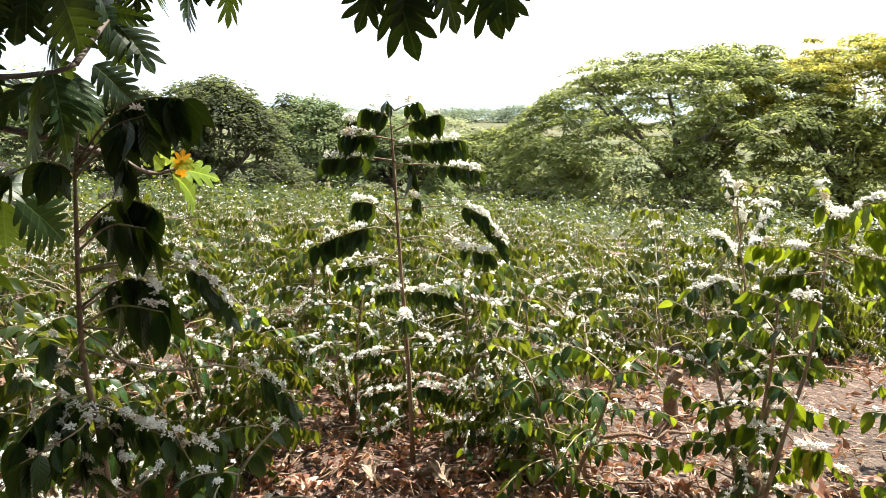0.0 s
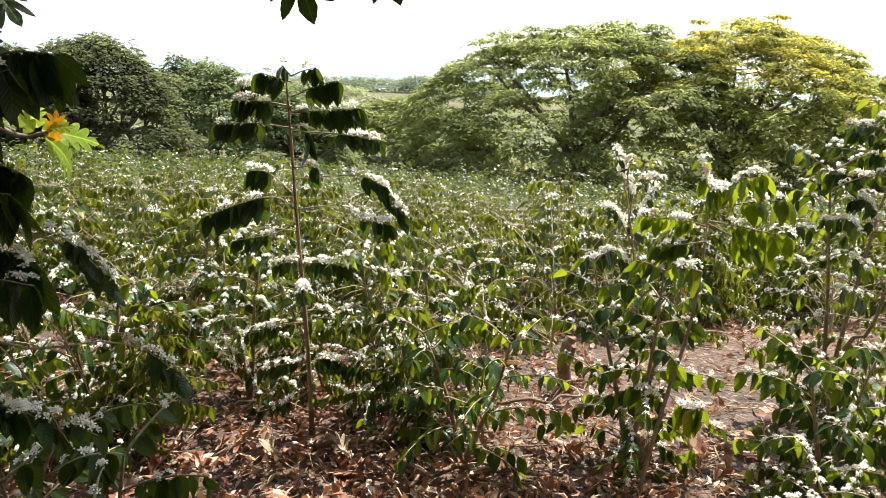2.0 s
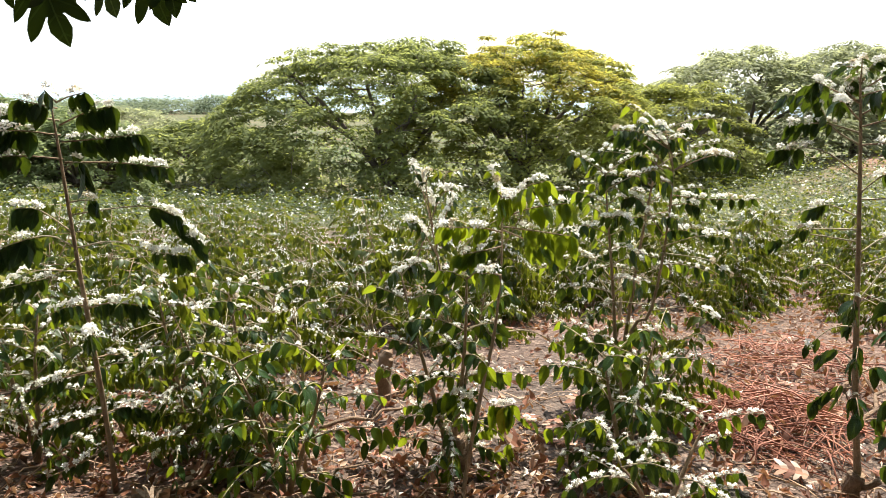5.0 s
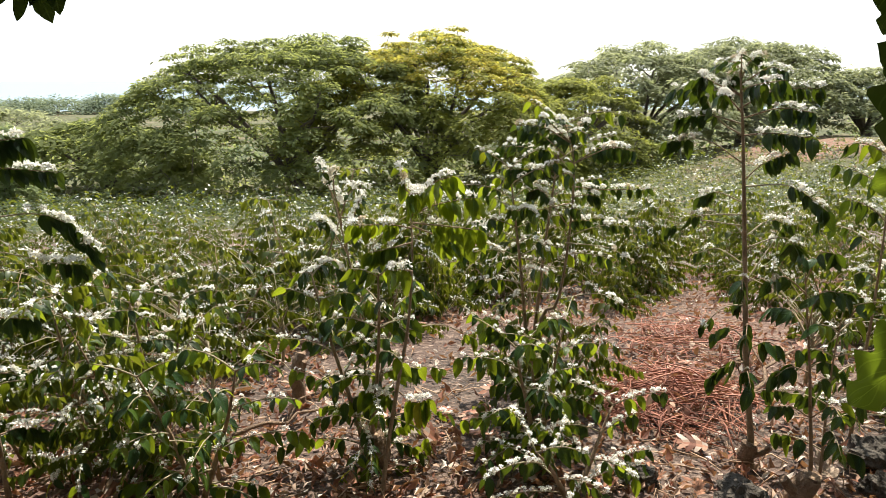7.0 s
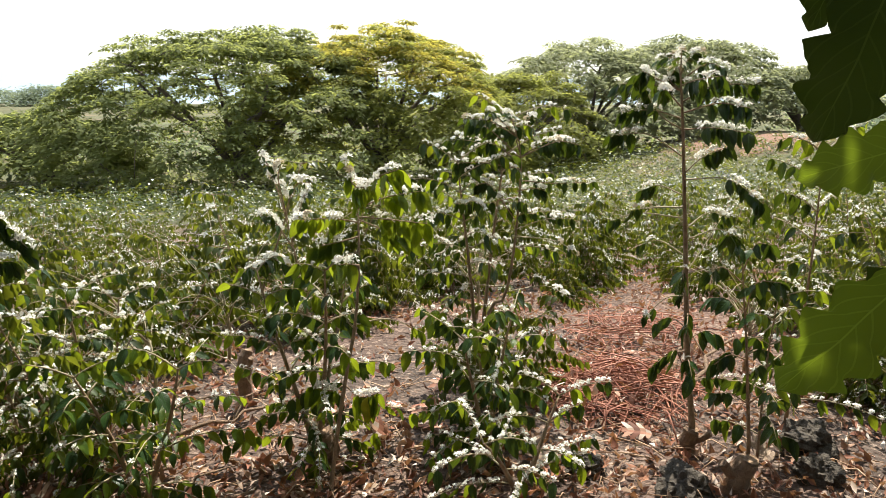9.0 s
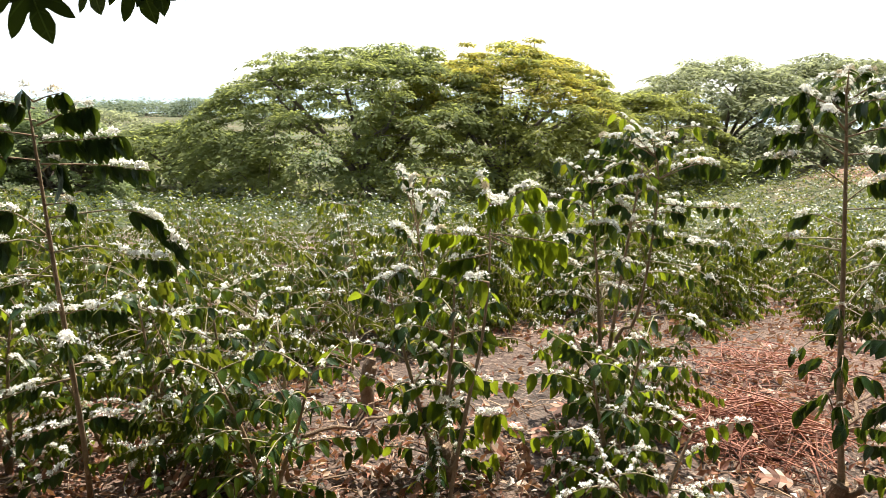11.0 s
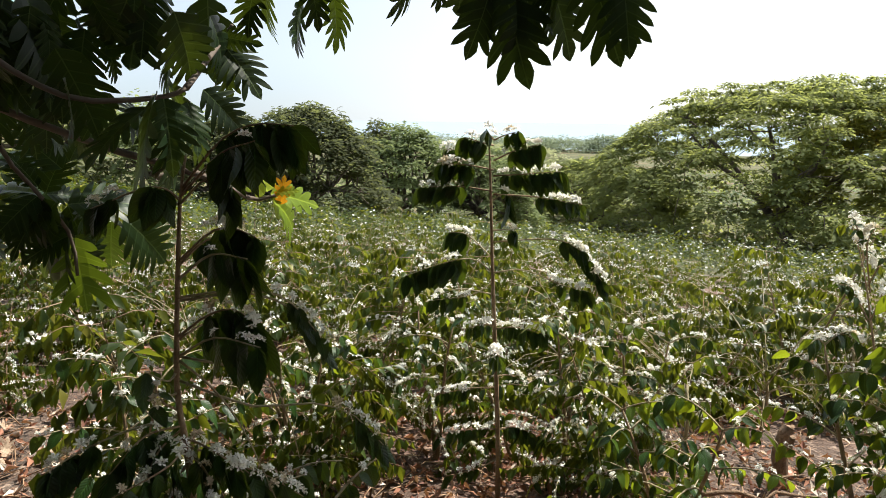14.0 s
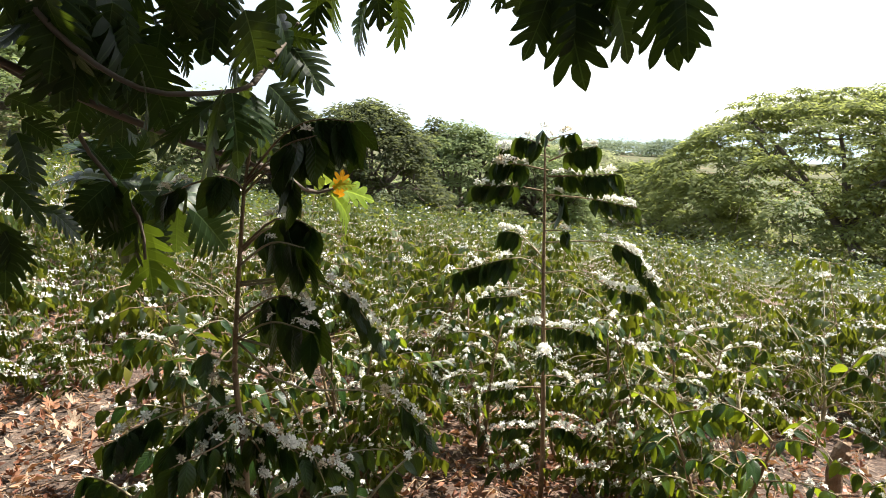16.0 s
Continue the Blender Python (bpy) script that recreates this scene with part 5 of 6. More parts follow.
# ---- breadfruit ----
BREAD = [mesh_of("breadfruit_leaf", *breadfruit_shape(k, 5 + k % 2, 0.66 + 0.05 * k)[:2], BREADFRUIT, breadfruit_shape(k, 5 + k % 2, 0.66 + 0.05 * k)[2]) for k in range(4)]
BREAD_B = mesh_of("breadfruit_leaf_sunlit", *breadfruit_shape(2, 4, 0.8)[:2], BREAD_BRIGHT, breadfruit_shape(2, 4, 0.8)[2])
BREAD_Y = mesh_of("breadfruit_leaf_yellow", *breadfruit_shape(5, 4, 0.5)[:2], YELLOWING, breadfruit_shape(5, 4, 0.5)[2])
BREAD_O = mesh_of("breadfruit_leaf_orange", *breadfruit_shape(6, 4, 0.6)[:2], ORANGE, breadfruit_shape(6, 4, 0.6)[2])
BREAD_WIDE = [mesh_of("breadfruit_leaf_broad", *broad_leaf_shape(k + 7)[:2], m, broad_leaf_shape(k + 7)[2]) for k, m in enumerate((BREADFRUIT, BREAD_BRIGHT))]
BREAD_MID = [
    ((0.087, 2.282, 1.844), (0.136, 2.194, 1.603)),
    ((0.071, 2.281, 1.822), (0.049, 2.214, 1.656)),
    ((0.174, 2.282, 1.843), (0.277, 2.312, 1.652)),
    ((0.264, 2.277, 1.851), (0.339, 2.199, 1.649)),
    ((0.336, 2.270, 1.837), (0.361, 2.174, 1.671)),
    ((0.198, 2.281, 1.831), (0.226, 2.278, 1.681)),
    ((0.141, 2.283, 1.832), (0.169, 2.232, 1.645)),
]
BREAD_TOP = [
    ((-0.006, 2.327, 1.866), (-0.054, 2.422, 1.738)),
    ((-0.117, 2.313, 1.878), (-0.123, 2.236, 1.727)),
    ((-0.074, 2.319, 1.866), (-0.058, 2.327, 1.758)),
    ((-0.310, 2.271, 1.814), (-0.284, 2.335, 1.681)),
    ((-0.364, 2.255, 1.770), (-0.402, 2.223, 1.655)),
    ((-0.434, 2.231, 1.797), (-0.499, 2.311, 1.698)),
    ((-0.462, 2.221, 1.795), (-0.485, 2.207, 1.693)),
    ((0.054, 2.331, 1.878), (0.010, 2.276, 1.730)),
    ((-0.358, 2.257, 1.836), (-0.317, 2.251, 1.716)),
]
BREAD_HUB = [
    ((-0.592, 2.329, 1.687), (-0.480, 2.275, 1.591)),
    ((-0.586, 2.332, 1.687), (-0.567, 2.323, 1.561)),
    ((-0.598, 2.327, 1.700), (-0.500, 2.313, 1.686)),
    ((-0.573, 2.228, 1.738), (-0.548, 2.324, 1.608)),
    ((-0.525, 1.974, 1.713), (-0.512, 2.054, 1.571)),
    ((-0.508, 2.038, 1.571), (-0.427, 2.073, 1.488)),
    ((-0.528, 1.915, 1.565), (-0.556, 1.791, 1.405)),
    ((-0.571, 2.006, 1.557), (-0.534, 1.970, 1.416)),
    ((-0.585, 2.055, 1.548), (-0.532, 2.024, 1.378)),
    ((-0.591, 1.995, 1.535), (-0.676, 1.874, 1.459)),
    ((-0.555, 2.070, 1.548), (-0.504, 2.035, 1.458)),
    ((-0.540, 2.022, 1.667), (-0.626, 2.060, 1.570)),
]
BREAD_BOUGH = [
    ((-1.106, 2.049, 1.754), (-1.049, 2.074, 1.626)),
    ((-0.908, 1.958, 1.754), (-0.881, 1.874, 1.586)),
    ((-0.897, 1.885, 1.739), (-0.887, 1.934, 1.563)),
    ((-0.924, 2.027, 1.735), (-0.964, 2.043, 1.586)),
    ((-1.026, 2.108, 1.747), (-1.037, 2.217, 1.621)),
    ((-0.979, 2.144, 1.682), (-0.990, 2.177, 1.599)),
    ((-0.954, 2.050, 1.662), (-0.988, 2.133, 1.543)),
    ((-0.957, 2.114, 1.642), (-0.862, 2.088, 1.577)),
    ((-0.888, 2.165, 1.677), (-0.862, 2.110, 1.518)),
    ((-0.790, 2.035, 1.622), (-0.787, 2.043, 1.486)),
    ((-0.916, 2.139, 1.594), (-0.908, 2.171, 1.493)),
    ((-0.692, 1.879, 1.584), (-0.699, 1.955, 1.483)),
    ((-0.788, 2.187, 1.566), (-0.824, 2.119, 1.475)),
]
BREAD_UPPER = [
    ((-0.904, 1.916, 1.745), (-0.884, 1.964, 1.649)),
    ((-0.827, 2.409, 1.823), (-0.821, 2.313, 1.598)),
    ((-0.733, 2.239, 1.844), (-0.818, 2.259, 1.651)),
    ((-1.066, 2.052, 1.713), (-1.099, 1.978, 1.588)),
    ((-0.859, 2.088, 1.712), (-0.854, 2.103, 1.607)),
    ((-0.858, 2.043, 1.733), (-0.921, 2.084, 1.628)),
    ((-1.055, 2.192, 1.749), (-1.023, 2.244, 1.572)),
    ((-0.946, 2.018, 1.702), (-1.020, 2.052, 1.514)),
    ((-0.880, 2.376, 1.801), (-0.898, 2.333, 1.658)),
    ((-0.951, 2.356, 1.882), (-1.002, 2.243, 1.731)),
    ((-0.776, 2.340, 1.835), (-0.746, 2.264, 1.672)),
    ((-0.920, 2.053, 1.703), (-0.955, 1.974, 1.535)),
    ((-1.224, 2.137, 1.860), (-1.234, 2.211, 1.676)),
]
BREAD_LOW = [
    ((-1.240, 2.526, 1.288), (-1.404, 2.512, 1.333)),
    ((-1.240, 2.526, 1.288), (-1.294, 2.397, 1.203)),
    ((-1.234, 2.531, 1.288), (-1.282, 2.515, 1.136)),
    ((-1.228, 2.535, 1.288), (-1.184, 2.566, 1.421)),
    ((-1.184, 2.567, 1.167), (-1.306, 2.494, 1.104)),
    ((-1.184, 2.567, 1.167), (-1.307, 2.585, 0.979)),
    ((-1.184, 2.567, 1.167), (-1.182, 2.631, 0.958)),
    ((-1.177, 2.571, 1.167), (-1.160, 2.696, 1.019)),
    ((-1.228, 2.535, 1.288), (-1.156, 2.622, 1.283)),
    ((-1.239, 2.527, 1.305), (-1.313, 2.514, 1.419)),
    ((-1.183, 2.567, 1.184), (-1.285, 2.554, 1.216)),
]
BREAD_EDGE = [
    ((-1.255, 2.120, 1.204), (-1.235, 2.172, 1.081)),
    ((-1.262, 2.114, 1.232), (-1.284, 2.185, 1.045)),
    ((-1.224, 2.150, 1.447), (-1.163, 2.152, 1.301)),
    ((-1.231, 2.143, 1.460), (-1.286, 2.209, 1.303)),
    ((-1.253, 2.122, 1.367), (-1.183, 2.162, 1.340)),
    ((-1.214, 2.159, 1.474), (-1.167, 2.226, 1.419)),
    ((-1.236, 2.139, 1.526), (-1.220, 2.260, 1.501)),
    ((-0.963, 2.354, 1.549), (-1.027, 2.360, 1.388)),
    ((-1.037, 2.303, 1.588), (-1.006, 2.278, 1.436)),
    ((-1.085, 2.267, 1.626), (-1.100, 2.187, 1.450)),
]
BREAD_YELLOW = [
    ((-0.492, 2.316, 1.326), (-0.515, 2.270, 1.384)),
    ((-0.485, 2.319, 1.333), (-0.408, 2.373, 1.316)),
    ((-0.479, 2.321, 1.319), (-0.448, 2.438, 1.248)),
    ((-0.485, 2.319, 1.333), (-0.533, 2.386, 1.389)),
    ((-0.472, 2.324, 1.333), (-0.433, 2.317, 1.342)),
]
BREAD_ORANGE = [
    ((-0.458, 2.329, 1.333), (-0.441, 2.314, 1.388)),
]
BREAD_RIGHT = [
    ((1.225, 1.02, 1.675), (1.185, 1.052, 1.449)),
    ((1.292, 0.981, 1.449), (1.205, 1.09, 1.394)),
    ((1.205, 0.946, 1.29), (1.094, 1.004, 1.135)),
    ((1.261, 1.097, 1.721), (1.231, 1.115, 1.595)),
    ((1.364, 0.974, 1.33), (1.279, 0.994, 1.171)),
]
BOUGH = [(-1.225, 2.010, 1.869), (-0.963, 1.914, 1.718), (-0.885, 1.915, 1.645), (-0.789, 1.927, 1.578), (-0.688, 1.936, 1.543), (-0.572, 2.006, 1.552), (-0.533, 2.026, 1.570)]
LOW_SHOOT = [(-1.370, 2.421, 1.559), (-1.304, 2.477, 1.404), (-1.240, 2.526, 1.288), (-1.184, 2.567, 1.167), (-1.176, 2.572, 1.044)]
SIDE_SHOOT = [(-0.533, 2.026, 1.570), (-0.544, 2.131, 1.621), (-0.586, 2.332, 1.694), (-0.567, 2.340, 1.727)]
ORANGE_SHOOT = [(-0.592, 2.108, 1.405), (-0.538, 2.189, 1.363), (-0.517, 2.307, 1.319), (-0.466, 2.326, 1.329)]


def bread_leaf(br, base, tip, r, mesh=None, face=None):
    b, t = Vector(base), Vector(tip)
    eye = Vector((0.2, 0.6, 1.5))
    nor = face or ((eye - b).normalized() * r.uniform(-.2, 1) + UP * r.uniform(.2, .9) + Vector((r.uniform(-.5, .5), r.uniform(-.5, .5), 0)))
    part("leaf", mesh or BREAD[r.randrange(4)], br, m=aim(b, t - b, nor, (t - b).length * 1.04))


def build_breadfruit():
    r = random.Random(77)
    root = Vector((-2.0, -1.2, 0))
    ob = thing("breadfruit_tree", root, "breadfruit tree with big dark lobed leaves hanging overhead", "tree")
    ob.matrix_basis = Matrix.Identity(4)
    p = Pile()
    p.tube([root - UP * 0.2, root + UP * 1.2, root + Vector((0.1, 0.1, 2.4)), root + Vector((0.2, 0.3, 3.6))], [0.17, 0.14, 0.12, 0.08], 10)
    part("trunk", p.mesh("breadfruit_trunk", BARK), ob)

    def bough(points, r0, r1, n=12):
        curve = smooth_curve(points, n)
        q = Pile()
        q.tube(curve, [r0 + (r1 - r0) * k / (n - 1) for k in range(n)], 7)
        return part("branch", q.mesh("bough", BARK), ob)

    crown = root + Vector((0.1, 0.1, 2.5))
    left = bough([crown, (-1.9, 0.6, 2.3)] + BOUGH, 0.0075, 0.005, 18)
    over = bough([crown, (-1.0, 0.9, 2.7), (-0.2, 2.0, 2.35), (0.25, 2.42, 2.02)], 0.012, 0.006)
    over2 = bough([crown, (-1.2, 1.4, 2.6), (-0.7, 2.3, 2.1), (-0.45, 2.6, 1.92)], 0.010, 0.005)
    low = bough([(-1.9, 0.6, 2.3), (-1.7, 1.8, 1.9)] + LOW_SHOOT, 0.009, 0.005)
    side = bough(SIDE_SHOOT, 0.007, 0.004)
    orange = bough([crown, (-1.6, 1.2, 2.0), (-1.0, 2.2, 1.5)] + ORANGE_SHOOT, 0.012, 0.004, 16)
    right = bough([crown, (0.2, 0.2, 2.6), (1.3, 0.6, 2.3), (1.75, 0.75, 1.75), (1.7, 0.8, 1.35)], 0.03, 0.008, 14)
    for br, leaves in ((over, BREAD_MID), (over2, BREAD_TOP), (left, BREAD_HUB), (left, BREAD_BOUGH), (left, BREAD_UPPER), (low, BREAD_LOW), (low, BREAD_EDGE), (right, BREAD_RIGHT)):
        for k, (b, t) in enumerate(leaves):
            # Chosen right and low leaves use the copy with sunlight in its colour.
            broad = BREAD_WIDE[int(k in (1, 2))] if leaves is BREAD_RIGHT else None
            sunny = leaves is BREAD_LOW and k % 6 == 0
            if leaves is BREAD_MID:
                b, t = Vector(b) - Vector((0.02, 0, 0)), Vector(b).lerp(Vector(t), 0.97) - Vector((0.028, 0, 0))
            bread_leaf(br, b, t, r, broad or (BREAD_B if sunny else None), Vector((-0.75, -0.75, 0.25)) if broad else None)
            if leaves in (BREAD_LOW, BREAD_BOUGH, BREAD_UPPER) or (leaves is BREAD_EDGE and k % 2 == 0):
                for _ in range(2 if leaves is BREAD_LOW else 1):
                    shift = Vector((r.uniform(-.10, .10), r.uniform(-.05, .25), r.uniform(-.04, .10)))
                    end = shift + Vector((r.uniform(-.10, .10), r.uniform(-.06, .06), r.uniform(-.06, .06)))
                    bread_leaf(br, Vector(b) + shift, Vector(t) + end, r)
    for b, t in BREAD_YELLOW:
        bread_leaf(orange, b, Vector(b).lerp(Vector(t), 1.45), r, BREAD_Y, Vector((0.4, -0.8, 0.5)))
    for b, t in BREAD_ORANGE:
        bread_leaf(orange, Vector(b) - UP * 0.03, Vector(b).lerp(Vector(t), 0.85) - UP * 0.01, r, BREAD_O, Vector((0.3, -0.9, 0.3)))
    # an unseen roof of leaves overhead, added to shade what hangs and grows below
    roof, wood = Pile(), Pile()
    shapes = [breadfruit_shape(k, 4, 0.72) for k in range(3)]
    spots = [(r.uniform(-3.2, 1.15), r.uniform(-2.0, 3.15), r.uniform(2.45, 3.4)) for k in range(64)] + [(2.0, 0.9, 3.1), (2.2, 0.2, 2.8), (1.4, -0.8, 2.8)]
    # more clusters, set where their shadows fall on chosen plants and leaves
    spots += [(0.55, 2.55, 2.7), (0.85, 2.7, 2.8), (1.05, 2.5, 2.75), (0.35, 2.35, 2.6), (0.75, 2.3, 2.65), (0.1, 2.2, 2.7), (1.1, 2.9, 3.0), (0.9, 2.1, 2.9), (0.6, 3.0, 3.1), (1.2, 2.2, 2.7)]
    spots += [(r.uniform(0.35, 1.2), r.uniform(2.05, 2.95), r.uniform(2.55, 3.0)) for k in range(14)] + [(-0.6, 2.8, 2.7), (-0.3, 2.6, 2.8), (-0.9, 2.75, 2.75), (-0.75, 2.5, 2.9), (1.65, 1.4, 2.75), (1.85, 1.3, 2.9)]
    # a gap is kept along the sun's ray to the orange leaf
    gleam, ray = Vector((-0.45, 2.2, 1.36)), sun_way.normalized()
    for spot in spots:
        a = Vector(spot)
        wood.tube(smooth_curve([crown, crown.lerp(a, 0.5) + UP * 0.3, a], 8), [0.016 - 0.0014 * k for k in range(8)], 5)
        for j in range(11):
            b = a + Vector((r.uniform(-.15, .15), r.uniform(-.15, .15), r.uniform(-.1, .1)))
            h = 6.283 * j / 11 + r.uniform(-.3, .3)
            way = Vector((math.cos(h), math.sin(h), r.uniform(-.5, .1)))
            mid = b + way * 0.25 - gleam
            if (mid - ray * mid.dot(ray)).length < 0.34:
                continue
            roof.put(shapes[r.randrange(3)], aim(b, way, UP + Vector((r.uniform(-.4, .4), r.uniform(-.4, .4), 0)), r.uniform(.38, .54)))
    part("limb", wood.mesh("limbs", BARK), ob)
    part("crown", roof.mesh("crown", BREADFRUIT), ob, kind="stuff")


build_breadfruit()
# Unseen trees added behind the camera to cut the sky's fill light.
for k, (x, y, w, h) in enumerate([(-5.5, -3.5, 3.2, 7.0), (-1.0, -4.8, 3.2, 7.5), (3.4, -4.4, 3.2, 7.5), (7.5, -3.0, 3.2, 7.0), (-8.5, 0.5, 3.0, 6.0)]):
    tree("breadfruit_tree", gz(x, y), w, h, 0.5, DARK_TREE, "unseen dense tree added behind the camera to block sky light", 80 + k, 70, 60, 0.55, 0.6)


# ---- litter and stones ----
def build_litter():
    r = random.Random(9)
    leaves, sticks = Pile(), Pile()
    shapes = [folded_leaf(r.uniform(0.3, 0.6), r.uniform(-.7, .7)) for k in range(6)]
    for k, (v, f, u) in enumerate(shapes):
        v[1:4:2, 2] += (0.16, -0.1, 0.24, 0.08, 0.3, -0.15)[k]
    flake = shapes[0]
    lobed = [breadfruit_shape(k, 4, 0.7) for k in range(2)]
    for k in range(30000):
        d = 1.6 + 6.5 * r.random() ** 1.35
        a = radians(r.uniform(-76, 64))
        x, y = 0.2 - d * math.sin(a), 0.55 + d * math.cos(a)
        if math.hypot(x - 2.5, y - 4.1) < 0.9 and r.random() < 0.7:
            continue
        nor = UP + Vector((r.uniform(-1, 1), r.uniform(-1, 1), 0))
        way = Vector((r.uniform(-1, 1), r.uniform(-1, 1), r.uniform(-.1, .5)))
        if r.random() < 0.008:
            leaves.put(lobed[r.randrange(2)], aim(lay(x, y, 0.03), way, nor, r.uniform(0.10, 0.18)))
        else:
            leaves.put(shapes[r.randrange(6)] if d < 3.6 else flake, aim(lay(x, y, r.uniform(0.004, 0.03)), way, nor, r.uniform(0.022, 0.068)))
        if k % 7 == 0:
            b = r.uniform(0, 6.283)
            w = Vector((math.cos(b), math.sin(b), 0)) * r.uniform(0.05, 0.28)
            p0 = lay(x, y, 0.012)
            p2 = lay(x + w.x, y + w.y, 0.014)
            thin = r.choice((0.4, 0.6, 1.0))
            sticks.tube([p0, (p0 + p2) / 2 + UP * r.uniform(0.0, 0.05), p2], [0.004 * thin, 0.0035 * thin, 0.002 * thin], 3)
    tagged(new("leaf_litter", leaves.mesh("leaf_litter", LITTER)), "brown and pale dry leaves scattered on the soil", "dry leaves", kind="stuff")
    tagged(new("twig_litter", sticks.mesh("twig_litter", STRAW)), "thin dry twigs scattered on the soil", "twigs", kind="stuff")


build_litter()


def stalk_pile(x, y, radius, count, label, seed, length=0.5, mat=None):
    r = random.Random(seed)
    p = Pile()
    base = lay(x, y, 0)
    for k in range(count):
        a, q = r.uniform(0, 6.283), radius * math.sqrt(r.random())
        c = lay(x + q * math.cos(a), y + q * math.sin(a), r.uniform(0.01, 0.20) * (1 - q / radius * 0.8)) - base
        b = r.uniform(0, 6.283)
        w = Vector((math.cos(b), math.sin(b), r.uniform(-.08, .12))) * length * r.uniform(0.3, 0.6)
        bow = Vector((r.uniform(-.06, .06), r.uniform(-.06, .06), r.uniform(0, .05)))
        thin = r.uniform(0.5, 1.6)
        p.tube([c - w, c - w * 0.3 + bow, c + w * 0.4 + bow * 0.6, c + w], [0.0022 * thin, 0.003 * thin, 0.0028 * thin, 0.0015 * thin], 3)
    chip = simple_leaf(0.5, 0.4)
    for k in range(count // 2):
        a, q = r.uniform(0, 6.283), radius * 1.1 * math.sqrt(r.random())
        c = lay(x + q * math.cos(a), y + q * math.sin(a), r.uniform(0.02, 0.22) * max(0.1, 1 - q / radius * 0.8)) - base
        p.put(chip, aim(c, Vector((r.uniform(-1, 1), r.uniform(-1, 1), r.uniform(-.3, .5))), UP + Vector((r.uniform(-1, 1), r.uniform(-1, 1), 0)), r.uniform(0.04, 0.09)), 1)
    ob = new("stalk_pile", p.mesh("stalk_pile", [mat or STRAW, LITTER]))
    ob.matrix_basis = Matrix.Translation(base)
    return tagged(ob, label, "dry stalks", kind="stuff")


RED_STRAW = plain("red_stalks", (0.20, 0.055, 0.030), (0.52, 0.22, 0.13), 0.7, 9, 0.3, True)
stalk_pile(2.88, 2.80, 0.36, 290, "heap of reddish brown dry stalks on the clearing", 1, 0.42, RED_STRAW)
stalk_pile(3.75, 3.4, 0.45, 120, "heap of reddish brown dry stalks on the clearing", 2, 0.42, RED_STRAW)
stalk_pile(-0.82, 3.74, 0.30, 90, "small heap of straight straw-coloured stalks", 3, 0.5)


def rock(place, size, seed, label):
    bm = bmesh.new()
    bmesh.ops.create_icosphere(bm, subdivisions=4, radius=1.0)
    for v in bm.verts:
        n = noise.noise(v.co * 1.3 + Vector((seed, 0, 0))) * 0.45 + noise.noise(v.co * 4 + Vector((seed, 3, 0))) * 0.28 + noise.noise(v.co * 10) * 0.16
        v.co *= 1 + n
        v.co.x, v.co.y, v.co.z = v.co.x * size[0], v.co.y * size[1], v.co.z * size[2]
    me = bpy.data.meshes.new("rock")
    bm.to_mesh(me)
    bm.free()
    me.materials.append(ROCK)
    ob = new("rock", me)
    ob.matrix_basis = pose(place[0], place[1], ground_z(place[0], place[1]) + size[2] * 0.2, 0, 0, seed * 40)
    return tagged(ob, label, "rock", "rocks")


rock((2.42, 2.02), (0.13, 0.10, 0.08), 1, "dark weathered lava rock at the foot of a coffee plant")
rock((3.18, 1.95), (0.12, 0.11, 0.10), 2, "dark mossy lava rock among dry leaves")
rock((2.95, 1.80), (0.09, 0.08, 0.08), 3, "small dark lava rock among dry leaves")
rock((2.20, 2.35), (0.09, 0.08, 0.06), 4, "small dark lava rock among dry leaves")


def stump(x, y, radius, height, seed, label):
    r = random.Random(seed)
    ob = thing("stump", lay(x, y, 0), label, "stump", "old stumps")
    p = Pile()
    pts = [(0, 0, -0.05), (0.0, 0.01, height * 0.3), (r.uniform(-.02, .02), 0, height * 0.7), (r.uniform(-.03, .03), r.uniform(-.02, .02), height)]
    p.tube(smooth_curve(pts, 9), [radius * (1.4 - 0.05 * k) * r.uniform(0.85, 1.12) for k in range(9)], 14)
    b = r.uniform(0, 6.28)
    p.tube([(0, 0, height * 0.45), (0.05 * math.cos(b), 0.05 * math.sin(b), height * 0.7), (0.08 * math.cos(b), 0.08 * math.sin(b), height * 0.98)], [radius * 0.6, radius * 0.5, radius * 0.45], 9)
    part("trunk", p.mesh("stump", STUMP_BARK, False), ob)
    top = Pile()
    ring = [(pts[3][0] + radius * 0.86 * math.cos(k * 0.5236), pts[3][1] + radius * 0.86 * math.sin(k * 0.5236), height + 0.004 + 0.006 * math.cos(k)) for k in range(12)]
    top.add(ring, [tuple(range(12))])
    part("cut_face", top.mesh("cut_face", CUT_WOOD, False), ob, "pale sawn wood")
    return ob


CUT_WOOD = plain("cut_wood", (0.22, 0.13, 0.07), (0.42, 0.28, 0.17), 0.85, 40)
stump(1.30, 3.76, 0.027, 0.28, 1, "gnarled old coffee stump standing on bare soil")
stump(2.60, 1.92, 0.040, 0.14, 2, "freshly cut coffee stump with a pale top")
stump(2.725, 2.235, 0.030, 0.11, 3, "thick old coffee stump with a new shoot")
stump(1.36, 3.00, 0.05, 0.16, 4, "old coffee stump under a bush")


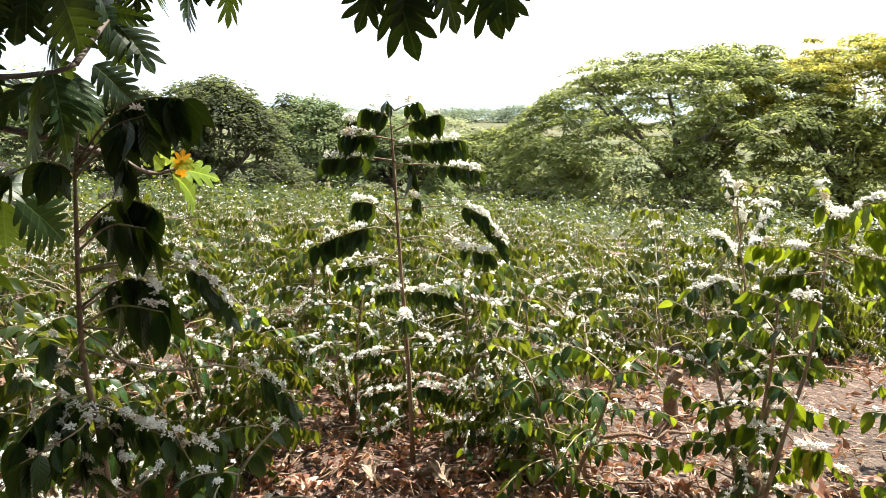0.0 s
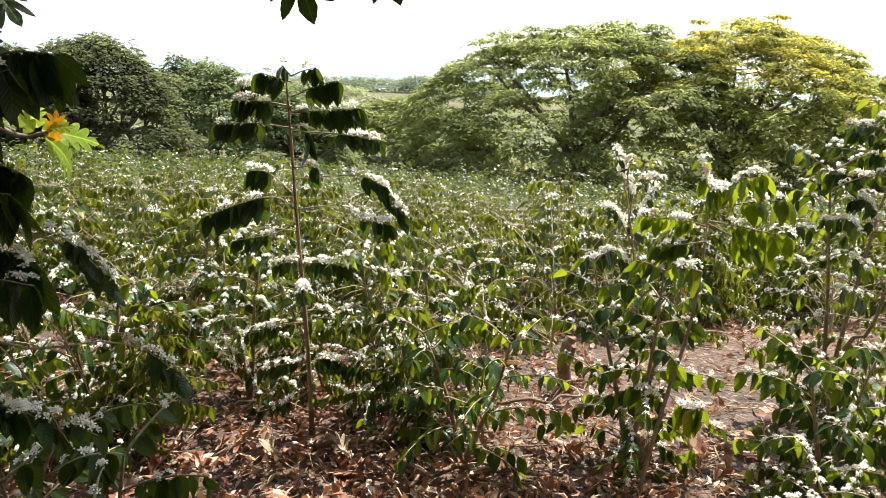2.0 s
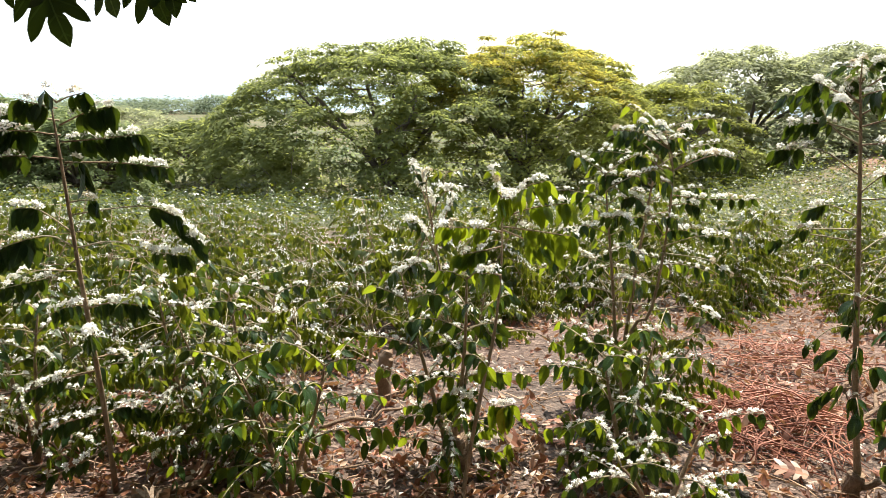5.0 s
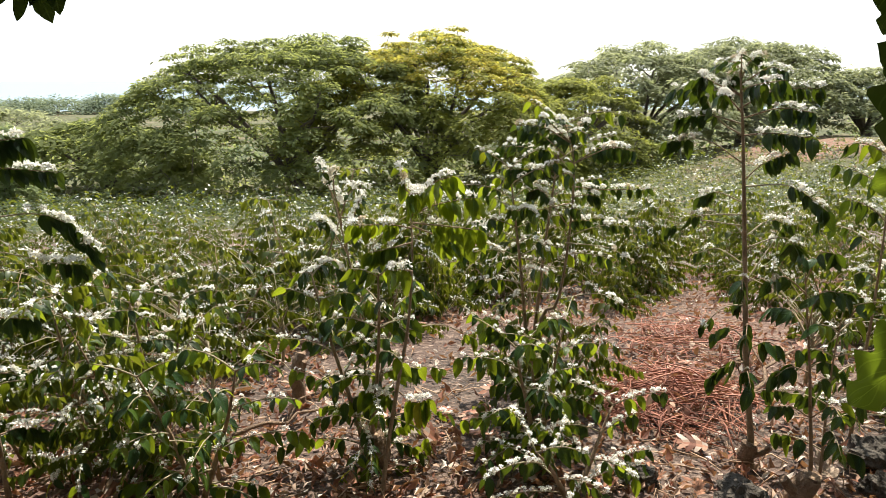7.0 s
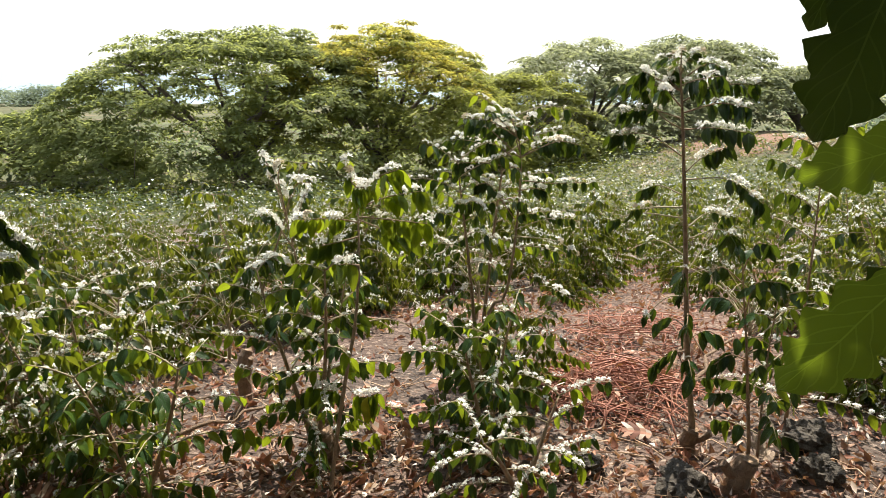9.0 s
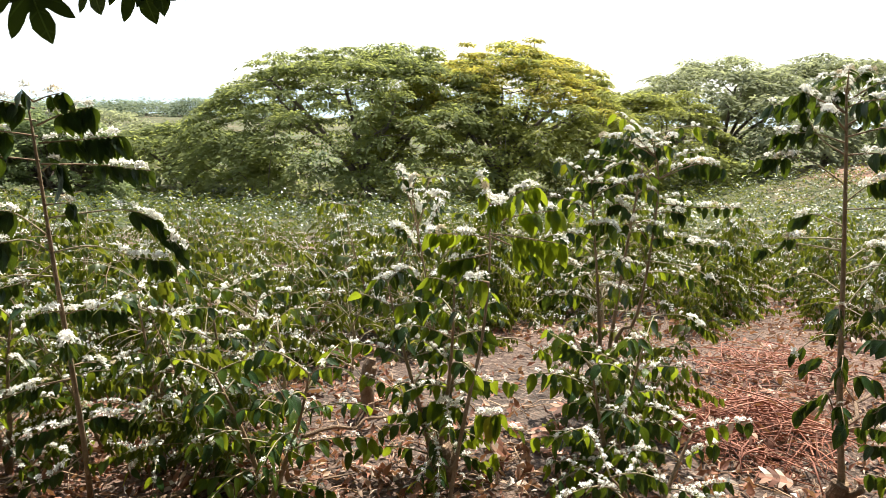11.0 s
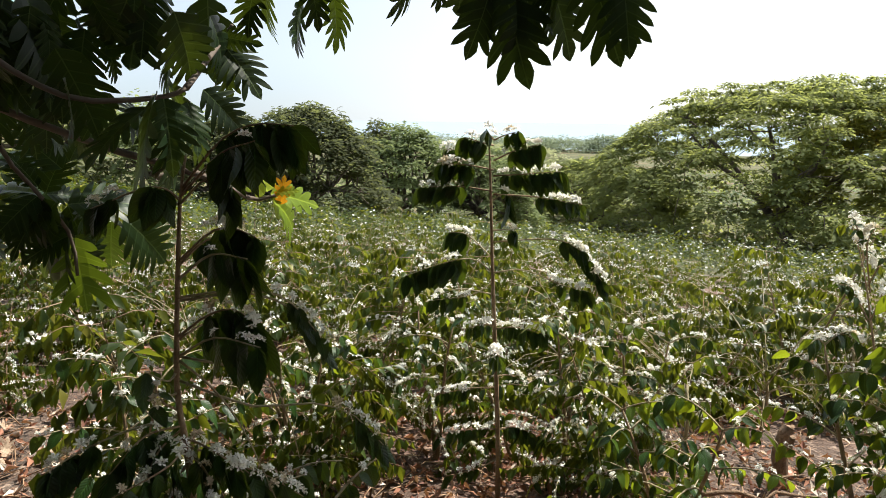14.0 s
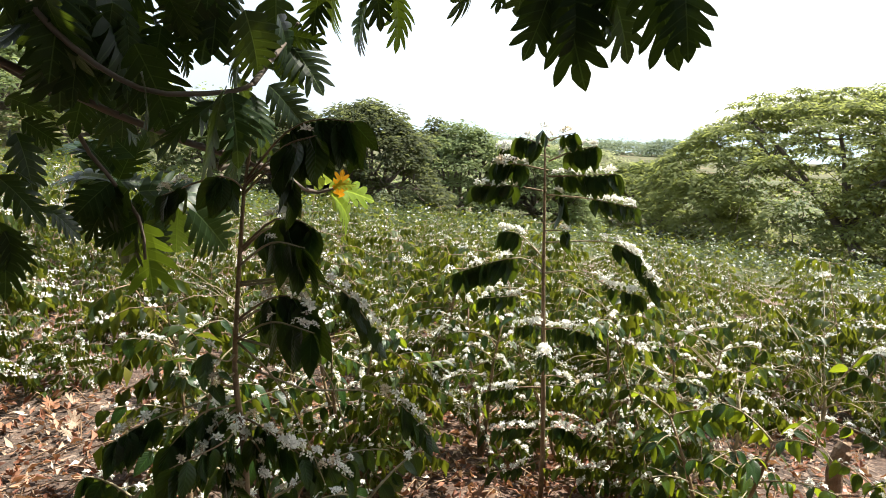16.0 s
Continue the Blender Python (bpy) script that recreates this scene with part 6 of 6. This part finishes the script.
def dry_shrub(x, y, seed, height=0.75, count=18, label="leafless coffee shrub with pale arching twigs"):
    r = random.Random(seed)
    ob = thing("dry_shrub", lay(x, y, 0), label, "shrub", "dry shrubs")
    p = Pile()
    p.tube([(0, 0, -0.05), (0.02, 0, height * 0.3), (0, 0.02, height * 0.55)], [0.012, 0.009, 0.006], 6)
    for k in range(count):
        a = r.uniform(0, 6.283)
        L = r.uniform(0.3, 0.9)
        s = Vector((0, 0, height * r.uniform(0.15, 0.55)))
        p.tube(branch_curve(s, a, L, r.uniform(.7, 1.6), r.uniform(.5, 1.5), 7), [0.0034 - 0.0004 * j for j in range(7)], 4)
    part("stem", p.mesh("dry_shrub", TWIG), ob)
    return ob


for k, (x, y) in enumerate([(1.45, 4.5), (0.55, 4.1), (-0.9, 4.3), (2.2, 5.2), (3.3, 4.5), (0.9, 3.9), (3.7, 2.6), (-1.7, 4.3)]):
    dry_shrub(x, y, 200 + k)


# ---- single pieces on the ground ----
PALE_DRY = plain("pale_dry_leaf", (0.22, 0.14, 0.085), (0.52, 0.40, 0.29), 0.8, 18, 0.4)
RUST_DRY = plain("rust_dry_leaf", (0.22, 0.085, 0.04), (0.42, 0.20, 0.11), 0.8, 18, 0.4)


def dry_leaf(x, y, size, turn, mat, seed, label):
    v, f, u = breadfruit_shape(seed, 4, 0.72)
    v = v.copy()
    v[:, 2] = -v[:, 2] * 1.1 + 0.10 * np.sin(7 * v[:, 0] + seed) + 0.08 * np.sin(9 * v[:, 1] + 2 * seed)
    ob = new("dry_leaf", mesh_of("dry_leaf", v, f, mat, u))
    ob.matrix_basis = Matrix.Translation(lay(x, y, 0.025)) @ Matrix.Rotation(radians(turn), 4, "Z") @ Matrix.Rotation(radians(12), 4, "X") @ Matrix.Scale(size, 4)
    return tagged(ob, label, "leaf", "fallen breadfruit leaves")


r = random.Random(55)
for x, y, size, mat in [(0.22, 3.08, 0.20, PALE_DRY), (-0.05, 3.12, 0.20, PALE_DRY), (-0.25, 3.22, 0.18, RUST_DRY), (0.48, 3.0, 0.18, RUST_DRY), (2.30, 2.12, 0.12, RUST_DRY), (2.86, 2.68, 0.14, PALE_DRY), (3.26, 3.04, 0.14, PALE_DRY), (2.20, 2.30, 0.13, RUST_DRY), (2.9, 1.95, 0.2, PALE_DRY), (-1.75, 3.0, 0.2, RUST_DRY), (-1.95, 3.3, 0.2, PALE_DRY), (1.0, 2.7, 0.18, PALE_DRY), (1.15, 2.85, 0.16, RUST_DRY), (-2.2, 2.8, 0.2, PALE_DRY), (1.6, 2.45, 0.16, PALE_DRY)]:
    dry_leaf(x, y, size * 0.62, r.uniform(0, 360), mat, r.randrange(9), "large pale dry lobed leaf on the litter" if mat is PALE_DRY else "large rusty dry lobed leaf on the litter")


for k in range(20):
    x, y = (r.uniform(-2.6, -1.5), r.uniform(2.5, 3.9)) if k < 12 else (r.uniform(-0.5, 0.8), r.uniform(2.6, 3.15)) if k < 16 else (r.uniform(1.0, 3.0), r.uniform(1.9, 2.8))
    mat = PALE_DRY if k % 3 else RUST_DRY
    dry_leaf(x, y, r.uniform(0.07, 0.12), r.uniform(0, 360), mat, r.randrange(9), "large pale dry lobed leaf on the litter" if mat is PALE_DRY else "large rusty dry lobed leaf on the litter")


def fallen_branch(x, y, turn, length, radius, seed, label):
    q = random.Random(seed)
    p = Pile()
    pts = [Vector((length * (k / 6 - 0.5), q.uniform(-.03, .03), 0.03 + q.uniform(0, .03))) for k in range(7)]
    p.tube(pts, [radius * (1.1 - 0.09 * k) for k in range(7)], 7)
    p.tube([pts[3], pts[3] + Vector((0.12, 0.10, 0.05)), pts[3] + Vector((0.26, 0.15, 0.03))], [radius * 0.6, radius * 0.45, radius * 0.25], 5)
    ob = new("fallen_branch", p.mesh("fallen_branch", STUMP_BARK))
    ob.matrix_basis = Matrix.Translation(lay(x, y, 0)) @ Matrix.Rotation(radians(turn), 4, "Z")
    return tagged(ob, label, "branch", "fallen branches")


fallen_branch(0.45, 3.20, 4, 0.75, 0.016, 1, "grey fallen branch lying on dry leaves")
fallen_branch(0.72, 2.92, -8, 0.6, 0.012, 2, "thin fallen branch lying on dry leaves")
fallen_branch(3.75, 3.05, 30, 1.0, 0.014, 3, "bundle stick lying at the clearing's edge")
fallen_branch(3.6, 2.75, 20, 0.9, 0.012, 4, "thin stick lying at the clearing's edge")
fallen_branch(1.15, 3.55, 10, 0.5, 0.010, 5, "thin fallen branch lying on bare soil")
